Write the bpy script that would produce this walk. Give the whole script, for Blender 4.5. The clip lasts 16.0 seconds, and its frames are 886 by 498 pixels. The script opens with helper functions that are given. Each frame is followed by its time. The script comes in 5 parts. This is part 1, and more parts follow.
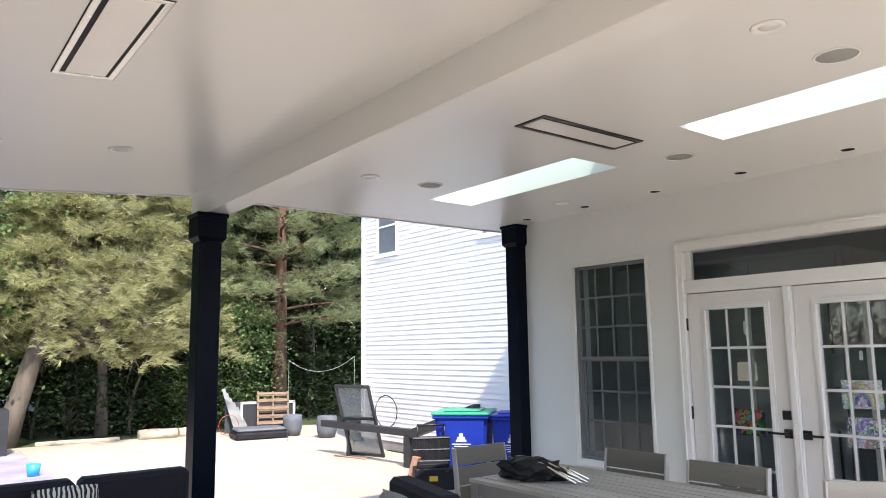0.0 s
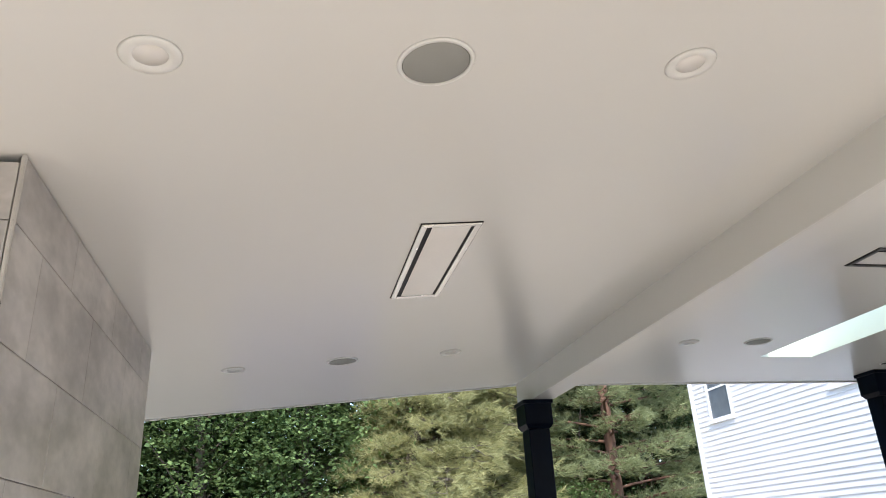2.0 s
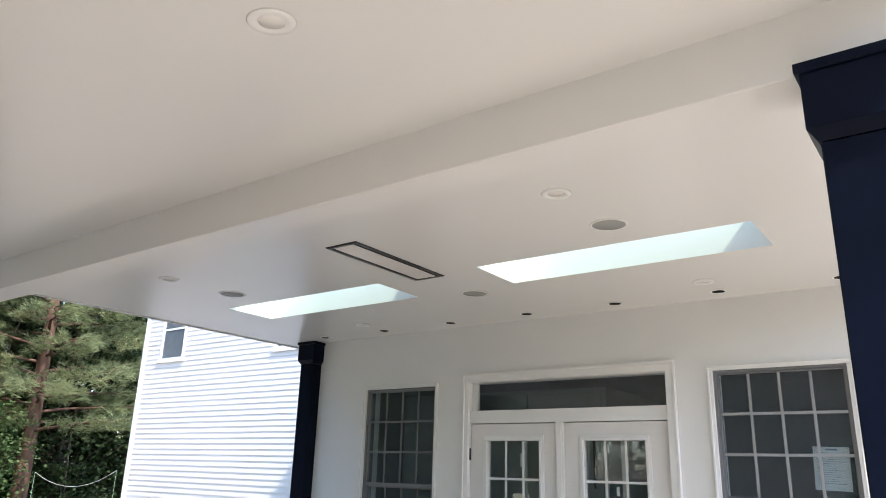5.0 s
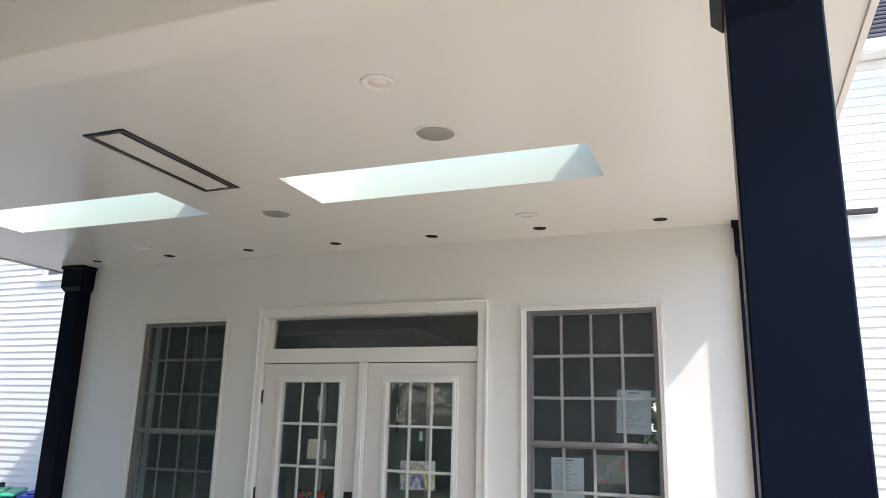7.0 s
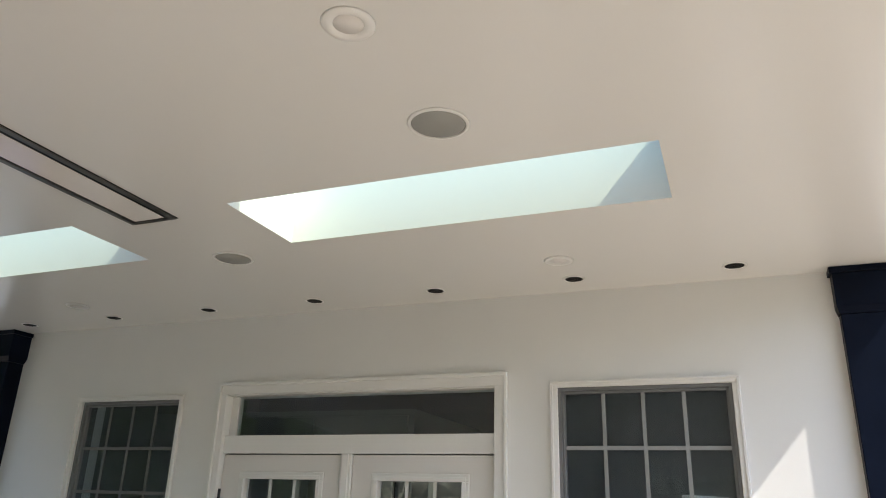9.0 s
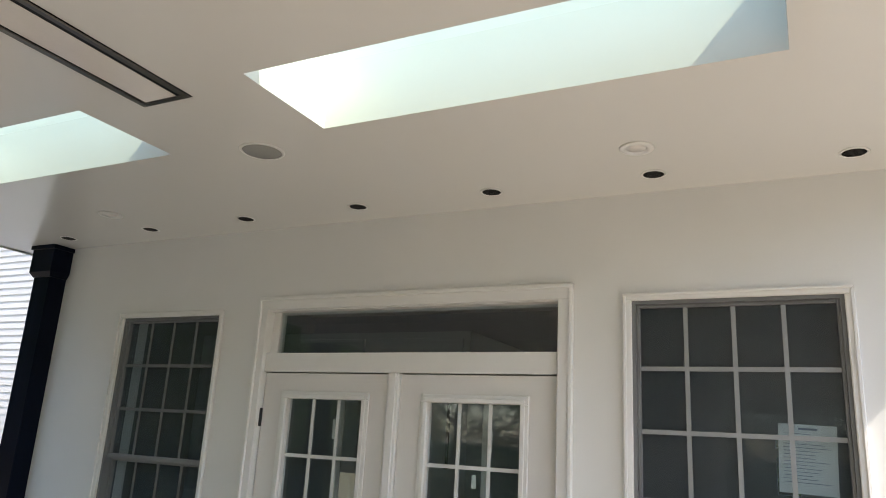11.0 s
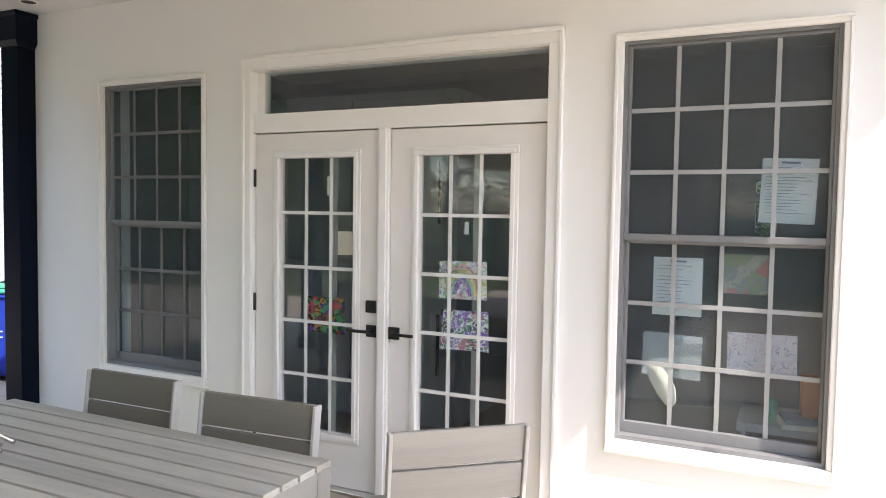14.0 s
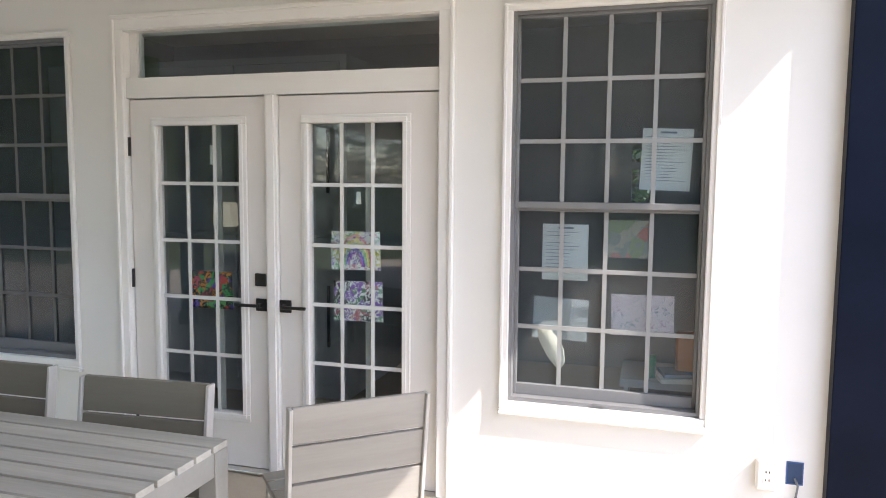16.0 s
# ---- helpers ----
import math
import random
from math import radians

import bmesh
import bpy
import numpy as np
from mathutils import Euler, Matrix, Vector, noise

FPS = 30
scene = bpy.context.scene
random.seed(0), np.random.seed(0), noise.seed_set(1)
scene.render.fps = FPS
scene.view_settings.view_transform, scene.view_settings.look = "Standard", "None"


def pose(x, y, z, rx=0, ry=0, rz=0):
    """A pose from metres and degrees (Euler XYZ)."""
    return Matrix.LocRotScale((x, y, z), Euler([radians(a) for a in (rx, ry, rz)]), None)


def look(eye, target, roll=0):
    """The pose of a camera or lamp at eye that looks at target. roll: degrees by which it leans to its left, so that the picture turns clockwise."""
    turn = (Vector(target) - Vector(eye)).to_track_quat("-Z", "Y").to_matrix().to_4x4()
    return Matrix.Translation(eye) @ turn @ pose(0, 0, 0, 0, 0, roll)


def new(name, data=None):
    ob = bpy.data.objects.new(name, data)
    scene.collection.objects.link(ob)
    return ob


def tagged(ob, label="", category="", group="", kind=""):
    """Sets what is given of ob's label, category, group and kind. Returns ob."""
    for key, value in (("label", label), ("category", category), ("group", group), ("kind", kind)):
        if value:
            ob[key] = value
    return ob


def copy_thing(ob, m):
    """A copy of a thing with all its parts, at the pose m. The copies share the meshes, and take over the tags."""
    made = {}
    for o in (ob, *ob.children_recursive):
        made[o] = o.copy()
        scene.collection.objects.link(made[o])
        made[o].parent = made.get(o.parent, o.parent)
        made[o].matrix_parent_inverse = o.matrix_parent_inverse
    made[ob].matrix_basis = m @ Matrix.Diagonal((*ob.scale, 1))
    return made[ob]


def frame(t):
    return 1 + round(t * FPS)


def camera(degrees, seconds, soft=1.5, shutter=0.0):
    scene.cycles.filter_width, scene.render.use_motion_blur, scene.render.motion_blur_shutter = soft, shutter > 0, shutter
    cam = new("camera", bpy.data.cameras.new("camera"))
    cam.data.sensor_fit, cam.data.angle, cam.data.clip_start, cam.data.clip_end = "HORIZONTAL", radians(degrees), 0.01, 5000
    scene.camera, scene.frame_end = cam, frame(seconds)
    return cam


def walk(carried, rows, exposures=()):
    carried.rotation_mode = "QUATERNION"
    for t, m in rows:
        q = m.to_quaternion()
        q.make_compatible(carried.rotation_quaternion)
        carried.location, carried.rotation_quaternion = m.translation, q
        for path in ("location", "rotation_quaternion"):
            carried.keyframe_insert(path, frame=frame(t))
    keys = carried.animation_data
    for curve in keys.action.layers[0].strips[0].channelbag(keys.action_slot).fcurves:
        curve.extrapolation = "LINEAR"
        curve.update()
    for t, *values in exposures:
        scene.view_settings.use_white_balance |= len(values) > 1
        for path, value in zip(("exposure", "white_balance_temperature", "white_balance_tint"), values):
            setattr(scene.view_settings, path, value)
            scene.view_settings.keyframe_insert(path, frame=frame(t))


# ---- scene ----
cam = camera(63.0, 16.0, soft=0.95)
PATH = [
    (0, (-0.019, 0.082, 1.595), (-1.593, 1.284, 1.874), -0.8),
    (0.5, (0.007, 0.089, 1.613), (-1.663, 1.089, 2.069), -1.8),
    (1, (0.012, 0.086, 1.619), (-1.746, 0.837, 2.208), -3.3),
    (1.5, (0.038, 0.073, 1.641), (-1.754, 0.629, 2.333), -3.8),
    (2, (0.026, 0.056, 1.649), (-1.778, 0.468, 2.406), -3.3),
    (2.5, (0.0, 0.054, 1.641), (-1.819, 0.388, 2.402), -2.7),
    (3, (-0.02, 0.065, 1.623), (-1.857, 0.392, 2.343), -2.3),
    (3.5, (-0.025, 0.063, 1.62), (-1.864, 0.485, 2.286), -2.1),
    (4, (-0.031, 0.104, 1.63), (-1.796, 0.82, 2.238), -1.2),
    (4.1, (-0.002, 0.172, 1.626), (-1.741, 0.958, 2.225), -0.8),
    (4.5, (-0.005, 0.07, 1.626), (-1.492, 1.272, 2.213), -0.1),
    (5, (0.043, -0.017, 1.607), (-1.096, 1.515, 2.203), 1.7),
    (5.2, (0.05, -0.031, 1.596), (-1.008, 1.561, 2.183), 2.2),
    (7.3, (-0.333, 0.701, 1.601), (-0.936, 2.547, 2.077), 1.4),
    (7.5, (-0.389, 0.784, 1.656), (-0.896, 2.655, 2.148), 1.4),
    (8, (-0.445, 1.032, 1.705), (-0.788, 2.924, 2.254), 0.5),
    (8.5, (-0.484, 1.348, 1.763), (-0.973, 3.173, 2.416), 0.6),
    (9, (-0.65, 1.602, 1.759), (-1.359, 3.345, 2.437), 1.8),
    (9.5, (-0.755, 1.833, 1.746), (-1.621, 3.52, 2.381), 2.9),
    (9.7, (-0.788, 1.921, 1.734), (-1.681, 3.602, 2.347), 2.9),
    (12, (-0.819, 2.121, 1.706), (-1.688, 3.872, 2.129), 3.3),
    (12.5, (-0.809, 2.129, 1.691), (-1.694, 3.892, 2.018), 2.7),
    (13, (-0.823, 2.136, 1.651), (-1.714, 3.922, 1.78), 1.7),
    (13.5, (-0.838, 2.117, 1.609), (-1.717, 3.914, 1.577), 1.1),
    (14, (-0.83, 2.117, 1.605), (-1.691, 3.919, 1.503), 0.9),
    (14.5, (-0.836, 2.117, 1.604), (-1.672, 3.929, 1.475), 0.8),
    (15, (-0.837, 2.125, 1.59), (-1.653, 3.946, 1.454), 0.8),
    (15.5, (-0.851, 2.109, 1.601), (-1.592, 3.961, 1.448), 0.7),
    (16, (-0.88, 2.114, 1.609), (-1.439, 4.025, 1.424), 0.5),
]
walk(cam, [(t, look(eye, target, roll)) for t, eye, target, roll in PATH],
     [(0.0, 2.06, 6450, 15), (0.9, 1.98, 6350, 12), (3.0, 1.88, 6250, 11), (5.0, 1.92, 6200, 12), (7.5, 1.76, 6450, 12), (9.5, 1.6, 6600, 10), (12.0, 1.86, 6850, 11), (13.0, 2.22, 6950, 14), (14.2, 2.38, 6750, 15), (16.0, 2.26, 6600, 15)])

# ---- light ----
SUN_FROM = Vector((3.2, -1.0, 3.84)).normalized()
world = bpy.data.worlds.new("sky")
scene.world = world
world.use_nodes = True
wn = world.node_tree.nodes
sky = wn.new("ShaderNodeTexSky")
sky.sky_type, sky.sun_disc = "NISHITA", False
sky.sun_elevation = math.asin(SUN_FROM.z)
sky.sun_rotation = math.atan2(SUN_FROM.x, SUN_FROM.y)
wn["Background"].inputs[1].default_value = 0.15
world.node_tree.links.new(sky.outputs[0], wn["Background"].inputs[0])
sun = new("sun", bpy.data.lights.new("sun", "SUN"))
sun.data.energy, sun.data.angle, sun.data.color = 2.0, radians(0.5), (1.0, 0.94, 0.86)
sun.matrix_world = look((8, -6, 12), Vector((8, -6, 12)) - SUN_FROM)

# ---- materials ----


def material(name, colour, rough=0.5, vary=0.12, scale=6.0, fine=60.0, bump=0.1, metal=0.0, per_object=0.0, second=None, stretch=(1, 1, 1), gloss=0.5, sheen=0.09):
    """A painted or natural surface with stains at a coarse scale and grain at a fine one."""
    m = bpy.data.materials.new(name)
    m.use_nodes = True
    n, l = m.node_tree.nodes, m.node_tree.links
    b = n["Principled BSDF"]
    co = n.new("ShaderNodeTexCoord")
    mp = n.new("ShaderNodeMapping")
    mp.inputs["Scale"].default_value = stretch
    l.new(co.outputs["Object"], mp.inputs["Vector"])
    big, small = n.new("ShaderNodeTexNoise"), n.new("ShaderNodeTexNoise")
    for t, s, d in ((big, scale, 5), (small, fine, 3)):
        t.inputs["Scale"].default_value, t.inputs["Detail"].default_value = s, d
        l.new(mp.outputs[0], t.inputs["Vector"])
    mix = n.new("ShaderNodeMix")
    mix.data_type = "RGBA"
    a = [max(0.0, c * (1 - vary)) for c in colour]
    z = second or [min(1.0, c * (1 + vary)) for c in colour]
    mix.inputs[6].default_value, mix.inputs[7].default_value = (*a, 1), (*z, 1)
    ad = n.new("ShaderNodeMath")
    ad.operation = "MULTIPLY_ADD"
    l.new(small.outputs[0], ad.inputs[0])
    ad.inputs[1].default_value = 0.4
    sub = n.new("ShaderNodeMath")
    sub.operation = "MULTIPLY_ADD"
    l.new(big.outputs[0], sub.inputs[0])
    sub.inputs[1].default_value, sub.inputs[2].default_value = 1.6, -0.5
    l.new(sub.outputs[0], ad.inputs[2])
    soft = n.new("ShaderNodeMapRange")
    soft.interpolation_type = "SMOOTHSTEP"
    l.new(ad.outputs[0], soft.inputs[0])
    l.new(soft.outputs[0], mix.inputs[0])
    out = mix.outputs[2]
    if per_object:
        info, hsv = n.new("ShaderNodeObjectInfo"), n.new("ShaderNodeHueSaturation")
        mr = n.new("ShaderNodeMapRange")
        mr.inputs[3].default_value, mr.inputs[4].default_value = 1 - per_object, 1 + per_object
        l.new(info.outputs["Random"], mr.inputs[0])
        l.new(mr.outputs[0], hsv.inputs["Value"])
        l.new(out, hsv.inputs["Color"])
        out = hsv.outputs[0]
    l.new(out, b.inputs["Base Color"])
    rr = n.new("ShaderNodeMapRange")
    rr.inputs[3].default_value, rr.inputs[4].default_value = max(0.03, rough - sheen), min(1, rough + sheen)
    l.new(big.outputs[0], rr.inputs[0])
    l.new(rr.outputs[0], b.inputs["Roughness"])
    b.inputs["Metallic"].default_value = metal
    b.inputs["Specular IOR Level"].default_value = gloss
    if bump:
        bp = n.new("ShaderNodeBump")
        bp.inputs["Strength"].default_value, bp.inputs["Distance"].default_value = bump, 0.004
        l.new(soft.outputs[0], bp.inputs["Height"])
        l.new(bp.outputs[0], b.inputs["Normal"])
    return m


def glass(name, tint=(1, 1, 1), veil=0.0, head_on=0.06):
    """A clear pane: what lies behind it, the reflection by Fresnel, and a diffuse veil."""
    m = bpy.data.materials.new(name)
    m.use_nodes = True
    n, l = m.node_tree.nodes, m.node_tree.links
    n.remove(n["Principled BSDF"])
    t, g, x, f = (n.new("ShaderNodeBsdf" + "Transparent"), n.new("ShaderNodeBsdfGlossy"), n.new("ShaderNodeMixShader"), n.new("ShaderNodeLayerWeight"))
    t.inputs[0].default_value = (*tint, 1)
    g.inputs["Roughness"].default_value = 0.015
    f.inputs[0].default_value = 0.5
    pw, ml = n.new("ShaderNodeMath"), n.new("ShaderNodeMath")
    pw.operation, ml.operation = "POWER", "MULTIPLY_ADD"
    l.new(f.outputs["Facing"], pw.inputs[0])
    pw.inputs[1].default_value = 4.5
    l.new(pw.outputs[0], ml.inputs[0])
    ml.inputs[1].default_value, ml.inputs[2].default_value = 0.85, head_on
    l.new(ml.outputs[0], x.inputs[0])
    l.new(t.outputs[0], x.inputs[1])
    l.new(g.outputs[0], x.inputs[2])
    last = x
    # blue-grey veil: painted haze on the windows, mesh grey on the screen
    if veil:
        d, y = n.new("ShaderNodeBsdfDiffuse"), n.new("ShaderNodeMixShader")
        d.inputs[0].default_value = (0.23, 0.29, 0.32, 1)
        y.inputs[0].default_value = veil
        l.new(x.outputs[0], y.inputs[1])
        l.new(d.outputs[0], y.inputs[2])
        last = y
    l.new(last.outputs[0], n["Material Output"].inputs[0])
    return m


def leaf_material(name, dark, light):
    """Foliage: the colour wanders from clump to clump, and some light passes through."""
    m = bpy.data.materials.new(name)
    m.use_nodes = True
    n, l = m.node_tree.nodes, m.node_tree.links
    b = n["Principled BSDF"]
    geo, ramp = n.new("ShaderNodeNewGeometry"), n.new("ShaderNodeMix")
    ramp.data_type = "RGBA"
    ramp.inputs[6].default_value, ramp.inputs[7].default_value = (*dark, 1), (*light, 1)
    co, big = n.new("ShaderNodeTexCoord"), n.new("ShaderNodeTexNoise")
    big.inputs["Scale"].default_value = 0.9
    l.new(co.outputs["Object"], big.inputs["Vector"])
    ad = n.new("ShaderNodeMath")
    ad.operation = "MULTIPLY_ADD"
    l.new(geo.outputs["Random Per Island"], ad.inputs[0])
    ad.inputs[1].default_value = 0.5
    l.new(big.outputs[0], ad.inputs[2])
    sb = n.new("ShaderNodeMath")
    sb.operation = "SUBTRACT"
    sb.use_clamp = True
    l.new(ad.outputs[0], sb.inputs[0])
    sb.inputs[1].default_value = 0.25
    l.new(sb.outputs[0], ramp.inputs[0])
    l.new(ramp.outputs[2], b.inputs["Base Color"])
    b.inputs["Roughness"].default_value = 0.65
    b.inputs["Specular IOR Level"].default_value = 0.12
    tr, x = n.new("ShaderNodeBsdfTranslucent"), n.new("ShaderNodeMixShader")
    l.new(ramp.outputs[2], tr.inputs[0])
    x.inputs[0].default_value = 0.42
    l.new(b.outputs[0], x.inputs[1])
    l.new(tr.outputs[0], x.inputs[2])
    l.new(x.outputs[0], n["Material Output"].inputs[0])
    return m


def striped(name, a, b, scale, wobble):
    m = material(name, a, 0.85, bump=0.2)
    n, l = m.node_tree.nodes, m.node_tree.links
    w, r, mix = n.new("ShaderNodeTexWave"), n.new("ShaderNodeValToRGB"), n.new("ShaderNodeMix")
    co = n.new("ShaderNodeTexCoord")
    w.inputs["Scale"].default_value, w.inputs["Distortion"].default_value, w.inputs["Detail Scale"].default_value = scale, wobble, 1.5
    l.new(co.outputs["Object"], w.inputs["Vector"])
    r.color_ramp.elements[0].position, r.color_ramp.elements[1].position = 0.5, 0.56
    r.color_ramp.elements[0].color, r.color_ramp.elements[1].color = (*a, 1), (*b, 1)
    l.new(w.outputs["Color"], r.inputs[0])
    l.new(r.outputs[0], n["Principled BSDF"].inputs["Base Color"])
    return m


def scribbles(name, paper, inks, scale, amount=0.5, lines=False):
    """A child's drawing: coloured patches or wandering lines on paper."""
    m = material(name, paper, 0.8, vary=0.03, bump=0.02)
    n, l = m.node_tree.nodes, m.node_tree.links
    co = n.new("ShaderNodeTexCoord")
    v, ns, ramp = n.new("ShaderNodeTexVoronoi"), n.new("ShaderNodeTexNoise"), n.new("ShaderNodeValToRGB")
    v.inputs["Scale"].default_value = scale
    l.new(co.outputs["Object"], v.inputs["Vector"])
    sep = n.new("ShaderNodeSeparateColor")
    l.new(v.outputs["Color"], sep.inputs[0])
    ramp.color_ramp.interpolation = "CONSTANT"
    e = ramp.color_ramp.elements
    for i, c in enumerate(inks):
        k = e[i] if i < 2 else e.new(i / len(inks))
        k.position, k.color = i / len(inks), (*c, 1)
    l.new(sep.outputs[0], ramp.inputs[0])
    ns.inputs["Scale"].default_value, ns.inputs["Detail"].default_value, ns.inputs["Distortion"].default_value = scale * 1.3, 2, 1.5
    l.new(co.outputs["Object"], ns.inputs["Vector"])
    if lines:
        cmpn = n.new("ShaderNodeMath")
        cmpn.operation = "COMPARE"
        cmpn.inputs[1].default_value, cmpn.inputs[2].default_value = 0.5, amount
    else:
        cmpn = n.new("ShaderNodeMath")
        cmpn.operation = "LESS_THAN"
        cmpn.inputs[1].default_value = amount
    l.new(ns.outputs[0], cmpn.inputs[0])
    mix = n.new("ShaderNodeMix")
    mix.data_type = "RGBA"
    mix.inputs[6].default_value = (*paper, 1)
    l.new(cmpn.outputs[0], mix.inputs[0])
    l.new(ramp.outputs[0], mix.inputs[7])
    l.new(mix.outputs[2], n["Principled BSDF"].inputs["Base Color"])
    return m


CEILING = material("ceiling paint", (0.79, 0.775, 0.75), 0.25, vary=0.006, scale=0.7, fine=120, bump=0.0, sheen=0.015)
WALL = material("wall paint", (0.79, 0.785, 0.765), 0.6, vary=0.02, scale=2, fine=150, bump=0.0, sheen=0.03)
TRIM = material("trim paint", (0.82, 0.81, 0.79), 0.35, vary=0.02, scale=4, bump=0.02)
DOOR = material("door paint", (0.78, 0.755, 0.73), 0.4, vary=0.02, scale=3, bump=0.02)
NAVY = material("navy paint", (0.0042, 0.0068, 0.016), 0.33, vary=0.25, scale=3, fine=40, bump=0.05, gloss=0.07)
VINYL = material("white siding", (0.74, 0.72, 0.7), 0.45, vary=0.03, scale=3, bump=0.05, stretch=(0.3, 1, 1), per_object=0.02)
GREYFRAME = material("grey window frame", (0.185, 0.19, 0.198), 0.45, vary=0.06, bump=0.02)
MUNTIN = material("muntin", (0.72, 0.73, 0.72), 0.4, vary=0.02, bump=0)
# left window's bars: weaker light there is put into the colour
MUNTIN_DIM = material("muntin in weak light", (0.125, 0.13, 0.132), 0.5, vary=0.02, bump=0)
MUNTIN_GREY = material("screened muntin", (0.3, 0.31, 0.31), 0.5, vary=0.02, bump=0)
STEEL = material("brushed steel", (0.62, 0.6, 0.57), 0.22, vary=0.05, scale=3, fine=90, metal=1.0, bump=0.02, stretch=(1, 12, 1))
WHITE_ENAMEL = material("heater glass", (0.82, 0.78, 0.75), 0.12, vary=0.04, scale=2, bump=0)
BLACK = material("black metal", (0.012, 0.012, 0.013), 0.4, vary=0.2, bump=0.03)
RUBBER = material("black plastic", (0.012, 0.012, 0.014), 0.55, vary=0.3, bump=0.1, gloss=0.25)
GRILLE = material("speaker grille", (0.33, 0.33, 0.31), 0.6, vary=0.05, fine=600, bump=0.4)
BAFFLE = material("dark baffle", (0.03, 0.025, 0.02), 0.5, vary=0.3, bump=0.1)
LAMP_WHITE = material("lamp lens", (0.8, 0.77, 0.74), 0.3, vary=0.02, bump=0)
TILE = material("porcelain tile", (0.55, 0.51, 0.485), 0.33, vary=0.4, scale=2.3, fine=14, bump=0.03, per_object=0.05, stretch=(1, 1, 1.8))
GROUT = material("grout", (0.5, 0.465, 0.44), 0.9)
CONCRETE = material("concrete", (0.42, 0.365, 0.285), 0.85, vary=0.12, scale=0.8, fine=30, bump=0.3)
SOIL = material("soil and litter", (0.06, 0.055, 0.03), 0.95, vary=0.5, second=(0.07, 0.11, 0.03), scale=1.5, fine=25, bump=0.8)
GREYWOOD = material("grey composite plank", (0.42, 0.41, 0.375), 0.55, vary=0.24, scale=5, fine=60, bump=0.25, stretch=(0.15, 2, 2), per_object=0.06)
# chairs at the table: plank darkened for the shade they stand in
TAUPE = material("taupe composite plank", (0.165, 0.155, 0.128), 0.5, vary=0.1, scale=5, fine=60, bump=0.2, stretch=(0.2, 2, 2), per_object=0.05)
# same plank with sunlight put into the colour, for the turned chair
SUNLIT_TAUPE = material("sunlit composite plank", (0.31, 0.295, 0.27), 0.5, vary=0.12, scale=5, fine=60, bump=0.2, stretch=(0.2, 2, 2), per_object=0.05)
TABLE_FRAME = material("grey table frame", (0.27, 0.268, 0.25), 0.45, vary=0.1)
ALUMINIUM = material("powder coated frame", (0.45, 0.44, 0.42), 0.4, vary=0.05, bump=0.05)
BARK = material("red bark", (0.14, 0.075, 0.05), 0.9, vary=0.4, scale=6, fine=30, bump=1.0, stretch=(1, 1, 0.25))
GREYBARK = material("grey bark", (0.1, 0.082, 0.062), 0.9, vary=0.4, scale=6, fine=30, bump=1.0, stretch=(1, 1, 0.25))
PINE = leaf_material("pine needles", (0.15, 0.165, 0.065), (0.6, 0.58, 0.3))
PINE_BLUE = leaf_material("blue pine needles", (0.12, 0.155, 0.08), (0.45, 0.48, 0.25))
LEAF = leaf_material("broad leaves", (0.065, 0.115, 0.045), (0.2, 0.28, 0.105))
# darker leaf, with the shade of the wood put into its colour
SHADE_LEAF = leaf_material("shaded forest leaves", (0.02, 0.036, 0.017), (0.08, 0.115, 0.048))
BLUE_BIN = material("blue bin plastic", (0.012, 0.036, 0.34), 0.4, vary=0.1, bump=0.05)
GREEN_LID = material("green lid plastic", (0.03, 0.3, 0.17), 0.4, vary=0.1, bump=0.05)
GLASS = glass("window glass", (0.86, 0.94, 0.95), 0.03, 0.13)
SCREENED = glass("screened glass", (0.7, 0.79, 0.83), 0.14, 0.045)
# green tint put into the pane to colour the light in the shaft
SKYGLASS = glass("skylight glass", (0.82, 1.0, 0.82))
CLEAR = bpy.data.materials.new("clear glass")
CLEAR.use_nodes = True
cn = CLEAR.node_tree.nodes
cn.remove(cn["Principled BSDF"])
CLEAR.node_tree.links.new(cn.new("ShaderNodeBsdfTransparent").outputs[0], cn["Material Output"].inputs[0])
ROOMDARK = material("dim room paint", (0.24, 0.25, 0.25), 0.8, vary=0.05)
CABINET = material("grey cabinet", (0.34, 0.36, 0.37), 0.5, vary=0.05)
PAPER = material("paper", (0.84, 0.84, 0.82), 0.8, vary=0.03, bump=0.02)
INK = material("ink", (0.25, 0.26, 0.32), 0.8, bump=0)
NAVYCLOTH = material("navy upholstery", (0.012, 0.013, 0.02), 0.9, vary=0.3, fine=300, bump=0.4)
ZEBRA = striped("zebra cloth", (0.015, 0.015, 0.015), (0.7, 0.7, 0.68), 11, 4.0)
PALLET = material("pallet wood", (0.2, 0.135, 0.085), 0.8, vary=0.2, scale=5, fine=50, bump=0.4, per_object=0.1)
GREYMETAL = material("dull grey metal", (0.035, 0.036, 0.04), 0.45, vary=0.15, metal=0.3)
CLAY = material("grey planter", (0.1, 0.108, 0.115), 0.75, vary=0.15, bump=0.2)
SHINGLE = material("roof shingle", (0.07, 0.07, 0.085), 0.9, vary=0.3, fine=80, bump=0.6, per_object=0.15)
ORANGE = material("orange card", (0.42, 0.17, 0.1), 0.7, vary=0.2, second=(0.4, 0.26, 0.17), scale=9)
YELLOW = material("yellow mark", (0.6, 0.4, 0.03), 0.6)
LOGWOOD = material("cut wood", (0.42, 0.36, 0.26), 0.9, vary=0.2, bump=0.5)
GREENPOLE = material("green pole", (0.1, 0.16, 0.1), 0.5)
MAT_CLOTH = material("outdoor mat", (0.3, 0.27, 0.32), 0.9, vary=0.3, scale=2, bump=0.3)

# ---- building blocks ----


